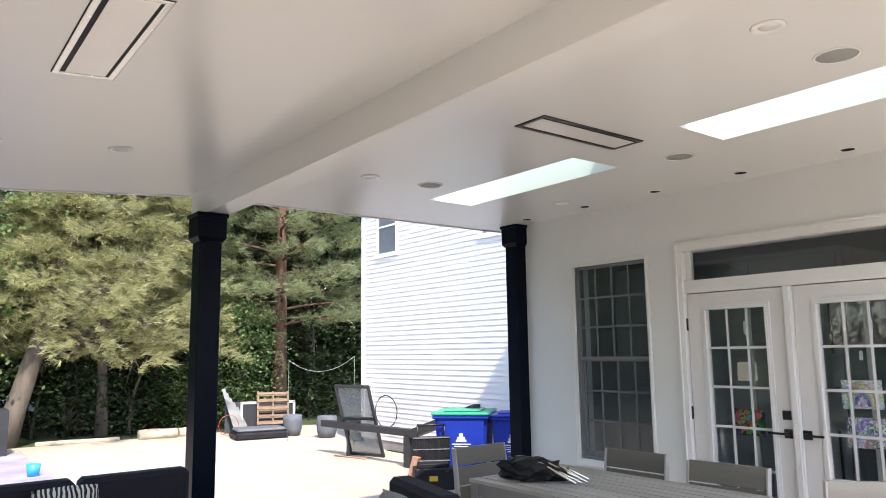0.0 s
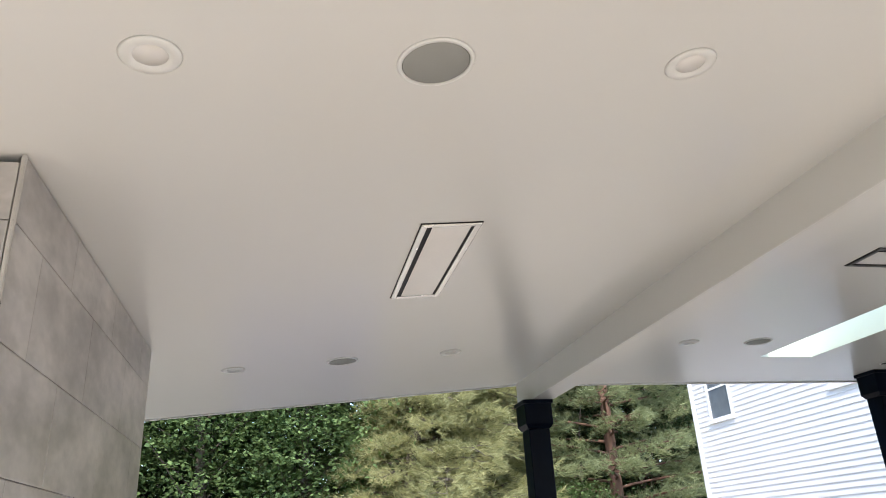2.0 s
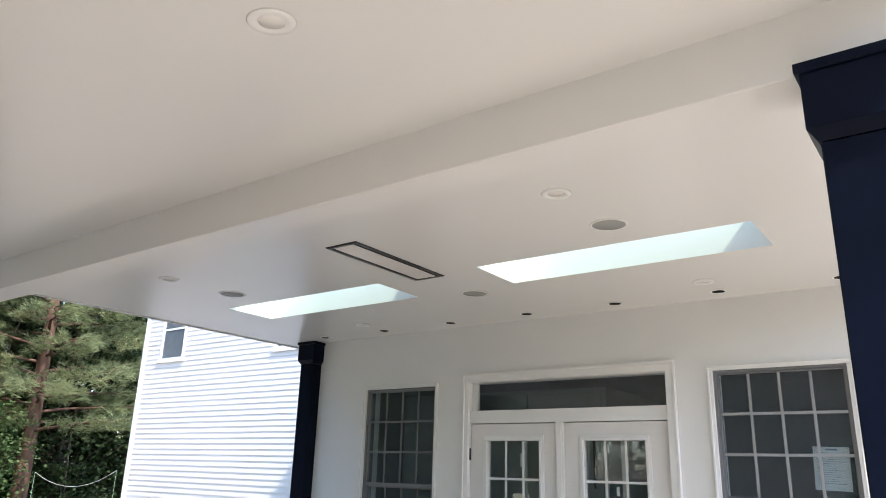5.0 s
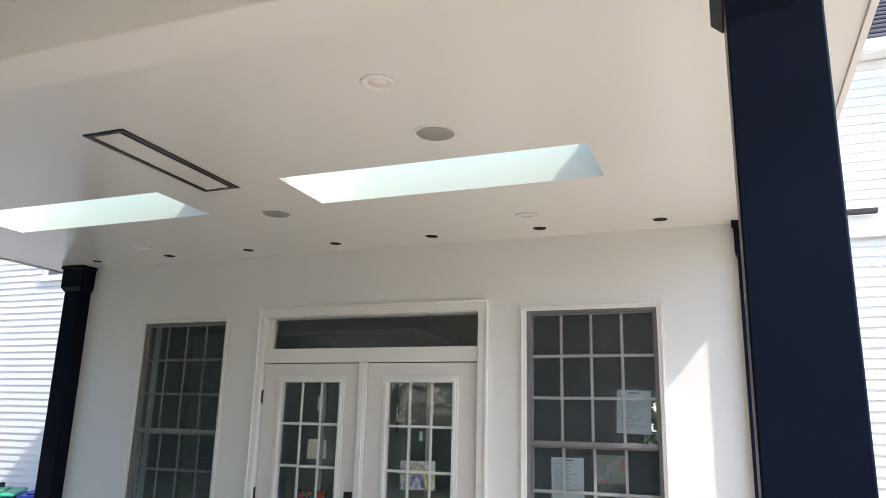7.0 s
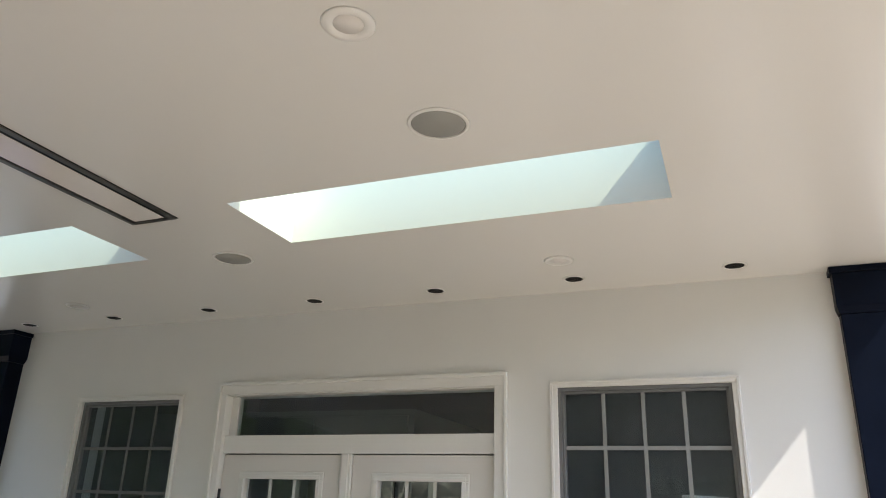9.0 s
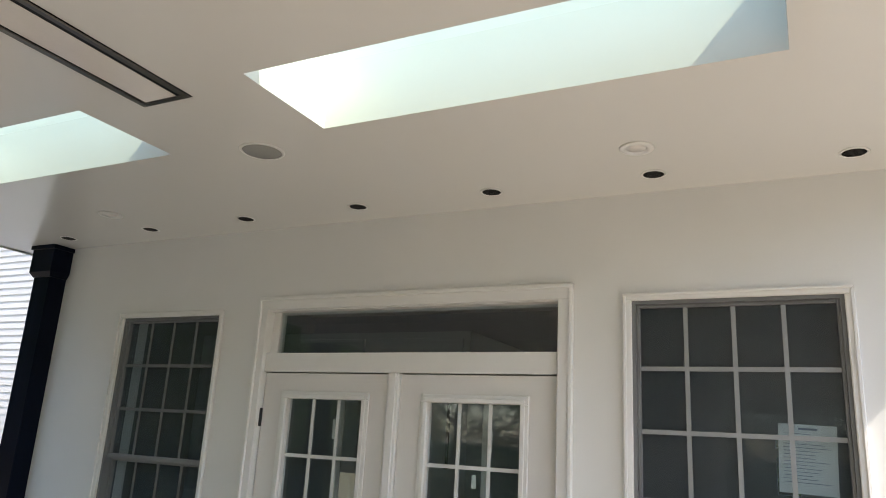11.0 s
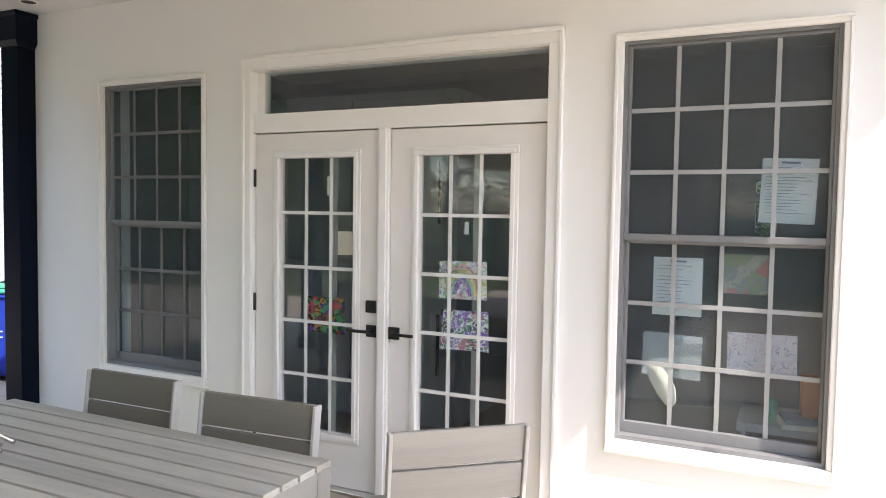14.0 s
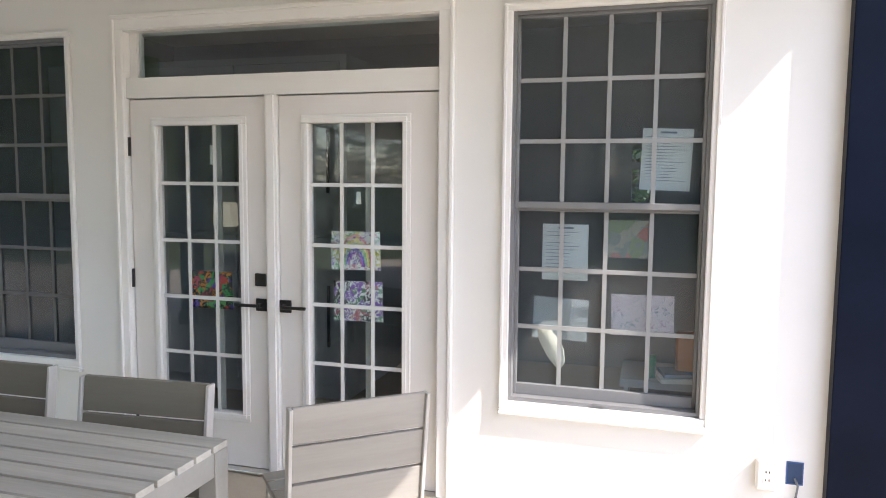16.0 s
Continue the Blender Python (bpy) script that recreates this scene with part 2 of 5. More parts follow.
def box(bm, x0, y0, z0, x1, y1, z1, bevel=0.0):
    vs = [bm.verts.new((x, y, z)) for z in (z0, z1) for x, y in ((x0, y0), (x1, y0), (x1, y1), (x0, y1))]
    fs = [bm.faces.new([vs[i] for i in q]) for q in ((3, 2, 1, 0), (4, 5, 6, 7), (0, 1, 5, 4), (1, 2, 6, 5), (2, 3, 7, 6), (3, 0, 4, 7))]
    if bevel:
        bmesh.ops.bevel(bm, geom=list({e for f in fs for e in f.edges}), offset=bevel, segments=1, affect="EDGES")
    return vs


def tube(bm, points, radii, sides=8, cap=True):
    """A round bar through points with a radius at each."""
    rings = []
    pts = [Vector(p) for p in points]
    for i, p in enumerate(pts):
        d = (pts[min(i + 1, len(pts) - 1)] - pts[max(i - 1, 0)]).normalized()
        u = d.cross(Vector((0, 0, 1)) if abs(d.z) < 0.9 else Vector((1, 0, 0))).normalized()
        v = d.cross(u)
        r = radii[i] if isinstance(radii, (list, tuple)) else radii
        rings.append([bm.verts.new(p + r * (math.cos(a) * u + math.sin(a) * v)) for a in (2 * math.pi * k / sides for k in range(sides))])
    for a, b in zip(rings, rings[1:]):
        for k in range(sides):
            f = bm.faces.new((a[k], a[(k + 1) % sides], b[(k + 1) % sides], b[k]))
            f.smooth = True
    if cap:
        bm.faces.new(rings[0][::-1])
        bm.faces.new(rings[-1])


def lathe(bm, profile, sides=32, centre=(0, 0)):
    rings = []
    for r, z in profile:
        rings.append([bm.verts.new((centre[0] + r * math.cos(2 * math.pi * k / sides), centre[1] + r * math.sin(2 * math.pi * k / sides), z)) for k in range(sides)] if r > 1e-5
                     else [bm.verts.new((centre[0], centre[1], z))])
    for a, b in zip(rings, rings[1:]):
        for k in range(sides):
            q = [a[k % len(a)], a[(k + 1) % len(a)], b[(k + 1) % len(b)], b[k % len(b)]]
            q = list(dict.fromkeys(q))
            if len(q) > 2:
                bm.faces.new(q).smooth = True


def finish(name, bm, mat):
    bmesh.ops.recalc_face_normals(bm, faces=bm.faces)
    me = bpy.data.meshes.new(name)
    bm.to_mesh(me)
    bm.free()
    me.materials.append(mat)
    return me


def part(name, bm, mat, parent, label=""):
    ob = new(name, finish(name, bm, mat))
    ob.parent = parent
    return tagged(ob, label)


def boxes(*rows, bevel=0.0):
    bm = bmesh.new()
    for r in rows:
        box(bm, *r, bevel=bevel)
    return bm


def pane(name, r, mat, parent, facing):
    """A sheet of glass: the outer face mirrors, the others only let light through."""
    bm = boxes(r)
    for f in bm.faces:
        f.normal_update()
        f.material_index = 0 if f.normal.dot(Vector(facing)) > 0.5 else 1
    me = bpy.data.meshes.new(name)
    bm.to_mesh(me)
    bm.free()
    me.materials.append(mat)
    me.materials.append(CLEAR)
    ob = new(name, me)
    ob.parent = parent
    return ob


def structure(name, bm, mat, label="", category="wall"):
    return tagged(new(name, finish(name, bm, mat)), label, category, kind="structure")


def thing(name, label, category, m=None, group=""):
    ob = tagged(new(name), label, category, group)
    if m is not None:
        ob.matrix_basis = m
    return ob


# ---- the setting ----
WY, CZ = 5.52, 2.94            # face of the house wall, height of the level ceiling
XL, XR = -6.14, 0.25           # outer edges of the roof
SLOPE = 0.08                   # fall of the front ceiling away from the beam
BY0, BY1, BZ = 2.05, 2.245, 2.73
SKYLIGHTS = [(-5.15, -3.42), (-2.55, -0.80)]
SY0, SY1 = 3.85, 4.345
ROOF = 0.30
SOUTH = -4.4                   # front edge of the roof, unseen, set far out to shade the beam

bm = bmesh.new()
YARD_Z, YARD_K = -0.45, 1.28      # the yard lies below the porch
ground_z = YARD_Z - 0.02
box(bm, -900, -900, -1.0, 900, 900, ground_z)
tagged(new("ground", finish("ground", bm, SOIL)), "dark soil and leaf litter under the trees", "ground", kind="structure")

# concrete slabs, joints between them; the porch is a raised slab
patio = tagged(new("pavement"), "sunlit cream concrete patio in large slabs", "patio", kind="structure")
porch = tagged(new("floor_porch"), "raised concrete porch floor in large slabs", "porch floor", kind="structure")
SLAB = 1.5
slab_mesh = finish("slab", boxes((0.004, 0.004, -0.1, SLAB - 0.004, SLAB - 0.004, 0.0), bevel=0.003), CONCRETE)
PORCH = [(i * SLAB - 6.3, j * SLAB - 5.0) for i in range(6) for j in range(7)]
for x0, y0 in PORCH:
    s = new("slab", slab_mesh)
    s.location, s.parent = (x0, y0, 0), porch
plinth = new("plinth", finish("plinth", boxes((-6.29, -4.99, YARD_Z + 0.002, 2.69, 5.49, -0.102)), CONCRETE))
plinth.parent = porch
for i in range(-13, 6):
    for j in range(-6, 9):
        x0, y0 = i * SLAB + 0.25, j * SLAB - 0.48
        if x0 < -19.5 or y0 > 9.5 or y0 < -5.2 or (y0 > 8 and x0 > -14.6) or (-6.4 < x0 < 1.2 and -5.0 < y0 < 5.0):
            continue
        s = new("slab", slab_mesh)
        s.location, s.parent = (x0, y0, YARD_Z), patio

# house wall with three openings
WIN_L, WIN_R = (-4.968, -4.108), (-1.542, -0.655)
DOOR_X, DOOR_TOP = (-3.745, -1.875), 2.44
Z0, Z1 = 0.548, 2.403
bm = bmesh.new()
T = WY + 0.2
box(bm, -5.76, WY, -0.1, WIN_L[0], T, CZ)
for (a, b) in (WIN_L, WIN_R):
    box(bm, a, WY, -0.1, b, T, Z0)
    box(bm, a, WY, Z1, b, T, CZ)
box(bm, WIN_L[1], WY, -0.1, DOOR_X[0], T, CZ)
box(bm, DOOR_X[0], WY, DOOR_TOP, DOOR_X[1], T, CZ)
box(bm, DOOR_X[1], WY, -0.1, WIN_R[0], T, CZ)
box(bm, WIN_R[1], WY, -0.1, 0.09, T, CZ)
structure("wall_north", bm, WALL, "smooth white painted house wall under the porch")

# level ceiling with two skylight shafts
bm = bmesh.new()
xs = [XL] + [v for s in SKYLIGHTS for v in s] + [XR]
box(bm, XL, BY1, CZ, XR, SY0, CZ + ROOF)
box(bm, XL, SY1, CZ, XR, 8.55, CZ + ROOF)
for a, b in zip(xs[::2], xs[1::2]):
    box(bm, a, SY0, CZ, b, SY1, CZ + ROOF)
structure("ceiling", bm, CEILING, "smooth white porch ceiling with two skylight shafts", "ceiling")

# sloping ceiling in front of the beam
bm = bmesh.new()
vs = box(bm, XL, SOUTH, CZ, XR, BY0, CZ + ROOF)
for v in vs:
    if v.co.y < 0:
        v.co.z -= SLOPE * (BY0 - SOUTH)
structure("ceiling_front", bm, CEILING, "smooth white porch ceiling sloping away from the beam", "ceiling")
bm = boxes((XL + 0.03, BY0, BZ, XR - 0.02, BY1, CZ + ROOF), bevel=0.004)
structure("ceiling_beam", bm, CEILING, "white boxed beam between two columns", "beam")
# thin drip edge along the roof
for nm, r in (("trim_west", (XL - 0.02, SOUTH, CZ - 0.012, XL - 0.002, 8.5, CZ + ROOF)), ("trim_east", (XR + 0.002, BY1, CZ - 0.012, XR + 0.025, 5.95, CZ + ROOF))):
    bm = boxes(r)
    if nm == "trim_west":
        bm.free()
        bm = boxes((XL - 0.02, BY0, CZ - 0.01, XL - 0.002, 8.5, CZ + ROOF))
        for v in box(bm, XL - 0.02, SOUTH, CZ - 0.01, XL - 0.002, BY0, CZ + ROOF):
            if v.co.y < 0:
                v.co.z -= SLOPE * (BY0 - SOUTH)
    structure(nm, bm, TRIM, "white metal fascia along the roof edge", "trim")

# skylights
for a, b in SKYLIGHTS:
    k = thing("skylight", "fixed flat skylight with green-tinted glass over a white shaft", "skylight", group="skylights")
    part("frame", boxes((a - 0.06, SY0 - 0.06, CZ + ROOF, b + 0.06, SY0, CZ + ROOF + 0.05), (a - 0.06, SY1, CZ + ROOF, b + 0.06, SY1 + 0.06, CZ + ROOF + 0.05),
                        (a - 0.06, SY0, CZ + ROOF, a, SY1, CZ + ROOF + 0.05), (b, SY0, CZ + ROOF, b + 0.06, SY1, CZ + ROOF + 0.05)), TRIM, k)
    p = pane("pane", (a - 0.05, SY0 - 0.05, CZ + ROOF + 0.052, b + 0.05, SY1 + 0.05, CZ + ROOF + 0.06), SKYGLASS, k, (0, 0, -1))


# columns
def column(x, y, top, shaft=0.18, cap=0.235):
    k = thing("column", "square navy painted wooden porch column with a stepped cap", "column", pose(x, y, 0), "porch columns")
    s, c = shaft / 2, cap / 2
    part("shaft", boxes((-s, -s, 0, s, s, top - 0.235), bevel=0.004), NAVY, k)
    bm = boxes((-c, -c, top - 0.20, c, c, top - 0.032), (-c - 0.012, -c - 0.012, top - 0.032, c + 0.012, c + 0.012, top - 0.002), bevel=0.002)
    vs = box(bm, -c, -c, top - 0.235, c, c, top - 0.20)
    for v in vs[:4]:
        v.co.x *= (s + 0.004) / c
        v.co.y *= (s + 0.004) / c
    part("cap", bm, NAVY, k)
    part("base", boxes((-c, -c, 0.002, c, c, 0.14), bevel=0.004), NAVY, k)
    return k


column(-5.84, 2.10, BZ)
column(-0.112, 2.10, BZ)
column(-5.755, 5.48, CZ, 0.18, 0.235)
column(-0.015, 5.568, CZ, 0.235, 0.262)


# windows
def window(name, x0, x1, label, bars):
    k = tagged(new(name), label, "window", kind="structure")
    o = 0.034
    bm = bmesh.new()
    for r in ((x0 - o, WY - 0.02, Z1, x1 + o, WY - 0.001, Z1 + o - 0.006), (x0 - o, WY - 0.026, Z0 - o - 0.012, x1 + o, WY - 0.001, Z0),
              (x0 - o, WY - 0.02, Z0, x0, WY - 0.001, Z1), (x1, WY - 0.02, Z0, x1 + o, WY - 0.001, Z1)):
        box(bm, *r, bevel=0.004)
    # raised outer bead of the moulding
    for r in ((x0 - o - 0.004, WY - 0.03, Z1 + o - 0.014, x1 + o + 0.004, WY - 0.02, Z1 + o - 0.002), (x0 - o - 0.004, WY - 0.032, Z0 - o - 0.016, x1 + o + 0.004, WY - 0.026, Z0 - o),
              (x0 - o - 0.004, WY - 0.03, Z0 - o, x0 - o + 0.012, WY - 0.02, Z1 + o - 0.014), (x1 + o - 0.012, WY - 0.03, Z0 - o, x1 + o + 0.004, WY - 0.02, Z1 + o - 0.014)):
        box(bm, *r, bevel=0.003)
    part("casing", bm, TRIM, k, "white moulded casing")
    part("window_sill", boxes((x0 - o - 0.008, WY - 0.034, Z0 - o - 0.03, x1 + o + 0.008, WY - 0.001, Z0 - o - 0.013), bevel=0.004), TRIM, k)
    f = 0.016
    part("window_frame", boxes((x0, WY + 0.002, Z0, x0 + f, WY + 0.11, Z1), (x1 - f, WY + 0.002, Z0, x1, WY + 0.11, Z1), (x0 + f, WY + 0.002, Z1 - f, x1 - f, WY + 0.11, Z1),
                               (x0 + f, WY + 0.002, Z0, x1 - f, WY + 0.11, Z0 + 0.02)), GREYFRAME, k, "grey window frame")
    xa, xb, zm = x0 + f, x1 - f, 1.497
    for i, (za, zb, y) in enumerate(((zm - 0.008, Z1 - f, WY + 0.022), (Z0 + 0.02, zm + 0.006, WY + 0.058))):
        lo, st = (0.03, 0.015) if i == 0 else (0.055, 0.015)
        hi = 0.015 if i == 0 else 0.03
        s = part("sash", boxes((xa, y, za, xa + st, y + 0.028, zb), (xb - st, y, za, xb, y + 0.028, zb), (xa + st, y, zb - hi, xb - st, y + 0.028, zb),
                               (xa + st, y, za, xb - st, y + 0.028, za + lo), bevel=0.002), GREYFRAME, k, "grey sliding sash")
        ga, gb, gz0, gz1 = xa + st, xb - st, za + lo, zb - hi
        w, h = (gb - ga) / 4, (gz1 - gz0) / 3
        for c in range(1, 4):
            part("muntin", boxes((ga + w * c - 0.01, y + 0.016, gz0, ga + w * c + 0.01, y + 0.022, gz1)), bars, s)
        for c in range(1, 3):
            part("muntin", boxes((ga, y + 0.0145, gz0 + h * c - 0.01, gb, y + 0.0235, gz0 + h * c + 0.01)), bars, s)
        p = pane("pane", (ga, y + 0.0245, gz0, gb, y + 0.027, gz1), SCREENED, s, (0, -1, 0))
        p.visible_shadow = False
    part("sash_lift", boxes(((x0 + x1) / 2 - 0.035, WY - 0.004, Z0 + 0.012, (x0 + x1) / 2 + 0.035, WY + 0.002, Z0 + 0.024), bevel=0.002), GREYFRAME, k)
    return k


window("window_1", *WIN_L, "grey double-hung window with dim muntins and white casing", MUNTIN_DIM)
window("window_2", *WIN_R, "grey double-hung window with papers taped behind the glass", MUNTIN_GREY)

# French doors with a transom
LY = WY + 0.03
k = tagged(new("door_1"), "pair of closed off-white French doors with black levers", "door", kind="structure")
xa, xb = DOOR_X
bm = bmesh.new()
for r in ((xa - 0.03, WY - 0.02, 0.0, xa + 0.025, WY - 0.001, DOOR_TOP + 0.02), (xb - 0.025, WY - 0.02, 0.0, xb + 0.045, WY - 0.001, DOOR_TOP + 0.02), (xa - 0.03, WY - 0.021, DOOR_TOP - 0.02, xb + 0.045, WY - 0.001, DOOR_TOP + 0.05)):
    box(bm, *r, bevel=0.004)
for r in ((xa - 0.034, WY - 0.034, 0.0, xa - 0.018, WY - 0.001, DOOR_TOP + 0.05), (xb + 0.033, WY - 0.034, 0.0, xb + 0.052, WY - 0.001, DOOR_TOP + 0.05), (xa - 0.034, WY - 0.036, DOOR_TOP + 0.036, xb + 0.052, WY - 0.001, DOOR_TOP + 0.058)):
    box(bm, *r, bevel=0.003)
part("casing", bm, TRIM, k, "white moulded casing")
part("door_frame", boxes((xa, WY, 0.0, xa + 0.022, WY + 0.15, DOOR_TOP), (xb - 0.022, WY, 0.0, xb, WY + 0.15, DOOR_TOP), (xa, WY + 0.001, DOOR_TOP - 0.025, xb, WY + 0.15, DOOR_TOP),
                         (xa + 0.022, WY + 0.012, 2.055, xb - 0.022, WY + 0.15, 2.165)), TRIM, k)
# black sheet added behind the leaves so their gaps look shaded
part("gap_shade", boxes((xa + 0.022, LY + 0.05, 0.022, xb - 0.022, LY + 0.056, 0.3), (xa + 0.022, LY + 0.05, 1.92, xb - 0.022, LY + 0.056, 2.054), (xa + 0.022, LY + 0.05, 0.3, -3.56, LY + 0.056, 1.92), (-1.99, LY + 0.05, 0.3, xb - 0.022, LY + 0.056, 1.92)), RUBBER, k, "dark sheet that makes the door gaps look shaded")
part("threshold", boxes((xa, WY - 0.03, 0.003, xb, WY + 0.14, 0.02), bevel=0.003), STEEL, k, "metal threshold")
tg = part("transom", boxes((xa + 0.022, WY + 0.05, 2.165, xa + 0.075, WY + 0.09, 2.415), (xb - 0.04, WY + 0.05, 2.165, xb - 0.022, WY + 0.09, 2.415)), TRIM, k)
p = pane("pane", (xa + 0.075, WY + 0.065, 2.165, xb - 0.04, WY + 0.07, 2.415), GLASS, tg, (0, -1, 0))
p.visible_shadow = False
for i, (x0, x1, g0, g1) in enumerate(((-3.716, -2.868, -3.538, -3.02), (-2.787, -1.904, -2.614, -2.095))):
    gz0, gz1, e = 0.32, 1.905, 0.042
    d = part("door_leaf", boxes((x0, LY, 0.022, g0, LY + 0.045, 2.048), (g1, LY, 0.022, x1, LY + 0.045, 2.048), (g0, LY, gz1, g1, LY + 0.045, 2.048), (g0, LY, 0.022, g1, LY + 0.045, gz0)), DOOR, k)
    bm = bmesh.new()
    for q, w, h in ((0.0, e, 0.012), (0.012, e - 0.018, 0.02)):
        for r in ((g0 - w, gz1, g1 + w, gz1 + w), (g0 - w, gz0 - w, g1 + w, gz0), (g0 - w, gz0, g0, gz1), (g1, gz0, g1 + w, gz1)):
            box(bm, r[0], LY - h, r[1], r[2], LY - q if q else LY - 0.0005, r[3], bevel=0.003)
    part("glazing_frame", bm, TRIM, d, "white raised glazing frame")
    w, h = (g1 - g0) / 3, (gz1 - gz0) / 5
    for c in range(1, 3):
        part("muntin", boxes((g0 + w * c - 0.0095, LY + 0.020, gz0, g0 + w * c + 0.0095, LY + 0.026, gz1)), MUNTIN, d)
    for c in range(1, 5):
        part("muntin", boxes((g0, LY + 0.0185, gz0 + h * c - 0.0095, g1, LY + 0.0275, gz0 + h * c + 0.0095)), MUNTIN, d)
    p = pane("pane", (g0, LY + 0.028, gz0, g1, LY + 0.031, gz1), GLASS, d, (0, -1, 0))
    p.visible_shadow = False
    ix = -3.19 if i == 0 else -2.31
    part("inner_strip", boxes((ix - 0.014, LY + 0.06, 0.3, ix + 0.014, LY + 0.066, 1.93)), ALUMINIUM, d, "pale vertical strip behind the glass")
    hx = -2.9 if i == 0 else -2.757
    sgn = -1 if i == 0 else 1
    hd = part("door_handle", boxes((hx - 0.034, LY - 0.012, 0.905, hx + 0.034, LY - 0.0005, 0.973), bevel=0.003), BLACK, d, "square black rose with a lever")
    part("lever", boxes(*([(hx - 0.011, LY - 0.05, 0.928, hx + 0.011, LY - 0.012, 0.95)] + [(min(hx, hx + sgn * 0.14), LY - 0.058, 0.931, max(hx, hx + sgn * 0.14), LY - 0.044, 0.948)]), bevel=0.003), BLACK, hd)
    if i == 0:
        part("deadbolt", boxes((hx - 0.034, LY - 0.02, 1.042, hx + 0.034, LY - 0.0005, 1.11), bevel=0.004), BLACK, d, "square black deadbolt")
    ex = x0 - 0.004 if i == 0 else x1 + 0.004
    for hz in (1.79, 1.05, 0.25):
        bm = bmesh.new()
        tube(bm, [(ex, LY - 0.008, hz - 0.052), (ex, LY - 0.008, hz + 0.052)], 0.0095)
        part("hinge", bm, GREYMETAL, d, "dull metal hinge")
part("astragal", boxes((-2.863, LY - 0.02, 0.022, -2.792, LY + 0.04, 2.055), (-2.85, LY - 0.032, 0.022, -2.805, LY - 0.02, 2.055), bevel=0.003), TRIM, k, "white moulded astragal between the leaves")

# the dim room behind the glass
RX0, RX1, RY0, RY1 = -5.6, 0.07, WY + 0.2, 8.5
bm = boxes((RX0, RY0, -0.05, RX1, RY1, 0.0))
structure("floor", bm, material("room floor", (0.12, 0.08, 0.05), 0.4), "dark wooden floor of the room indoors", "floor")
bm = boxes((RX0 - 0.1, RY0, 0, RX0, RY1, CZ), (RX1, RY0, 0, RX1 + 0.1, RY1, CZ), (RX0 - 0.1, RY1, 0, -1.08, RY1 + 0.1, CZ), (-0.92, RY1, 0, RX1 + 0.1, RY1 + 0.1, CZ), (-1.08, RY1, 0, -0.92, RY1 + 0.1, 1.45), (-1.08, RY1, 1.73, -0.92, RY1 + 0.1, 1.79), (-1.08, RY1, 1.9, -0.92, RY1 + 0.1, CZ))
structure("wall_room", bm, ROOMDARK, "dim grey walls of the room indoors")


# ceiling fittings
def ceil_z(y):
    return CZ - SLOPE * max(0.0, BY0 - y)


def fitting(name, label, category, x, y, group):
    tilt = math.degrees(math.atan(SLOPE)) if y < BY0 else 0
    return thing(name, label, category, pose(x, y, ceil_z(y), tilt, 0, 0), group)


def speaker(x, y):
    k = fitting("ceiling_speaker", "round grey in-ceiling speaker with a thin white rim", "speaker", x, y, "ceiling speakers")
    bm = bmesh.new()
    lathe(bm, [(0.0, -0.004), (0.086, -0.004), (0.09, -0.001), (0.0, -0.001)], 40)
    part("grille", bm, GRILLE, k, "grey perforated grille")
    bm = bmesh.new()
    lathe(bm, [(0.0905, -0.0005), (0.0905, -0.006), (0.1, -0.004), (0.103, -0.0005), (0.0905, -0.0005)], 40)
    part("rim", bm, TRIM, k)


def downlight(x, y):
    k = fitting("downlight", "unlit round white recessed downlight", "downlight", x, y, "ceiling downlights")
    bm = bmesh.new()
    lathe(bm, [(0.04, -0.0015), (0.05, -0.008), (0.068, -0.006), (0.073, -0.0005), (0.04, -0.0005)], 32)
    part("trim_ring", bm, TRIM, k)
    bm = bmesh.new()
    lathe(bm, [(0.0, -0.002), (0.042, -0.002), (0.042, -0.0008), (0.0, -0.0008)], 28)
    part("lens", bm, LAMP_WHITE, k)


def vent_light(x, y):
    k = fitting("spotlight", "small round dark recessed spotlight with a white rim", "spotlight", x, y, "spotlights along the wall")
    bm = bmesh.new()
    lathe(bm, [(0.047, -0.0005), (0.047, -0.004), (0.056, -0.003), (0.058, -0.0005), (0.047, -0.0005)], 28)
    part("trim_ring", bm, TRIM, k)
    bm = bmesh.new()
    lathe(bm, [(0.0, -0.002), (0.0468, -0.002), (0.0468, -0.0008), (0.0, -0.0008)], 28)
    part("baffle", bm, BAFFLE, k, "dark ribbed baffle")
    for i in range(-3, 4):
        h = math.sqrt(0.045 ** 2 - (i * 0.012) ** 2)
        part("rib", boxes((-h, i * 0.012 - 0.002, -0.0042, h, i * 0.012 + 0.002, -0.002)), RUBBER, k)


for y in (-0.28, 1.145):
    for x in (-1.475, -4.70):
        downlight(x, y)
for x in (-1.488, -4.70):
    speaker(x, 0.412)
    speaker(x + 0.03, 3.515)
    downlight(x, 2.96)
for x in (-1.394, -4.575):
    downlight(x, 4.96)
speaker(-2.969, 4.455)
for i in range(7):
    vent_light(-5.383 + i * (5.383 - 0.585) / 6, 5.28)


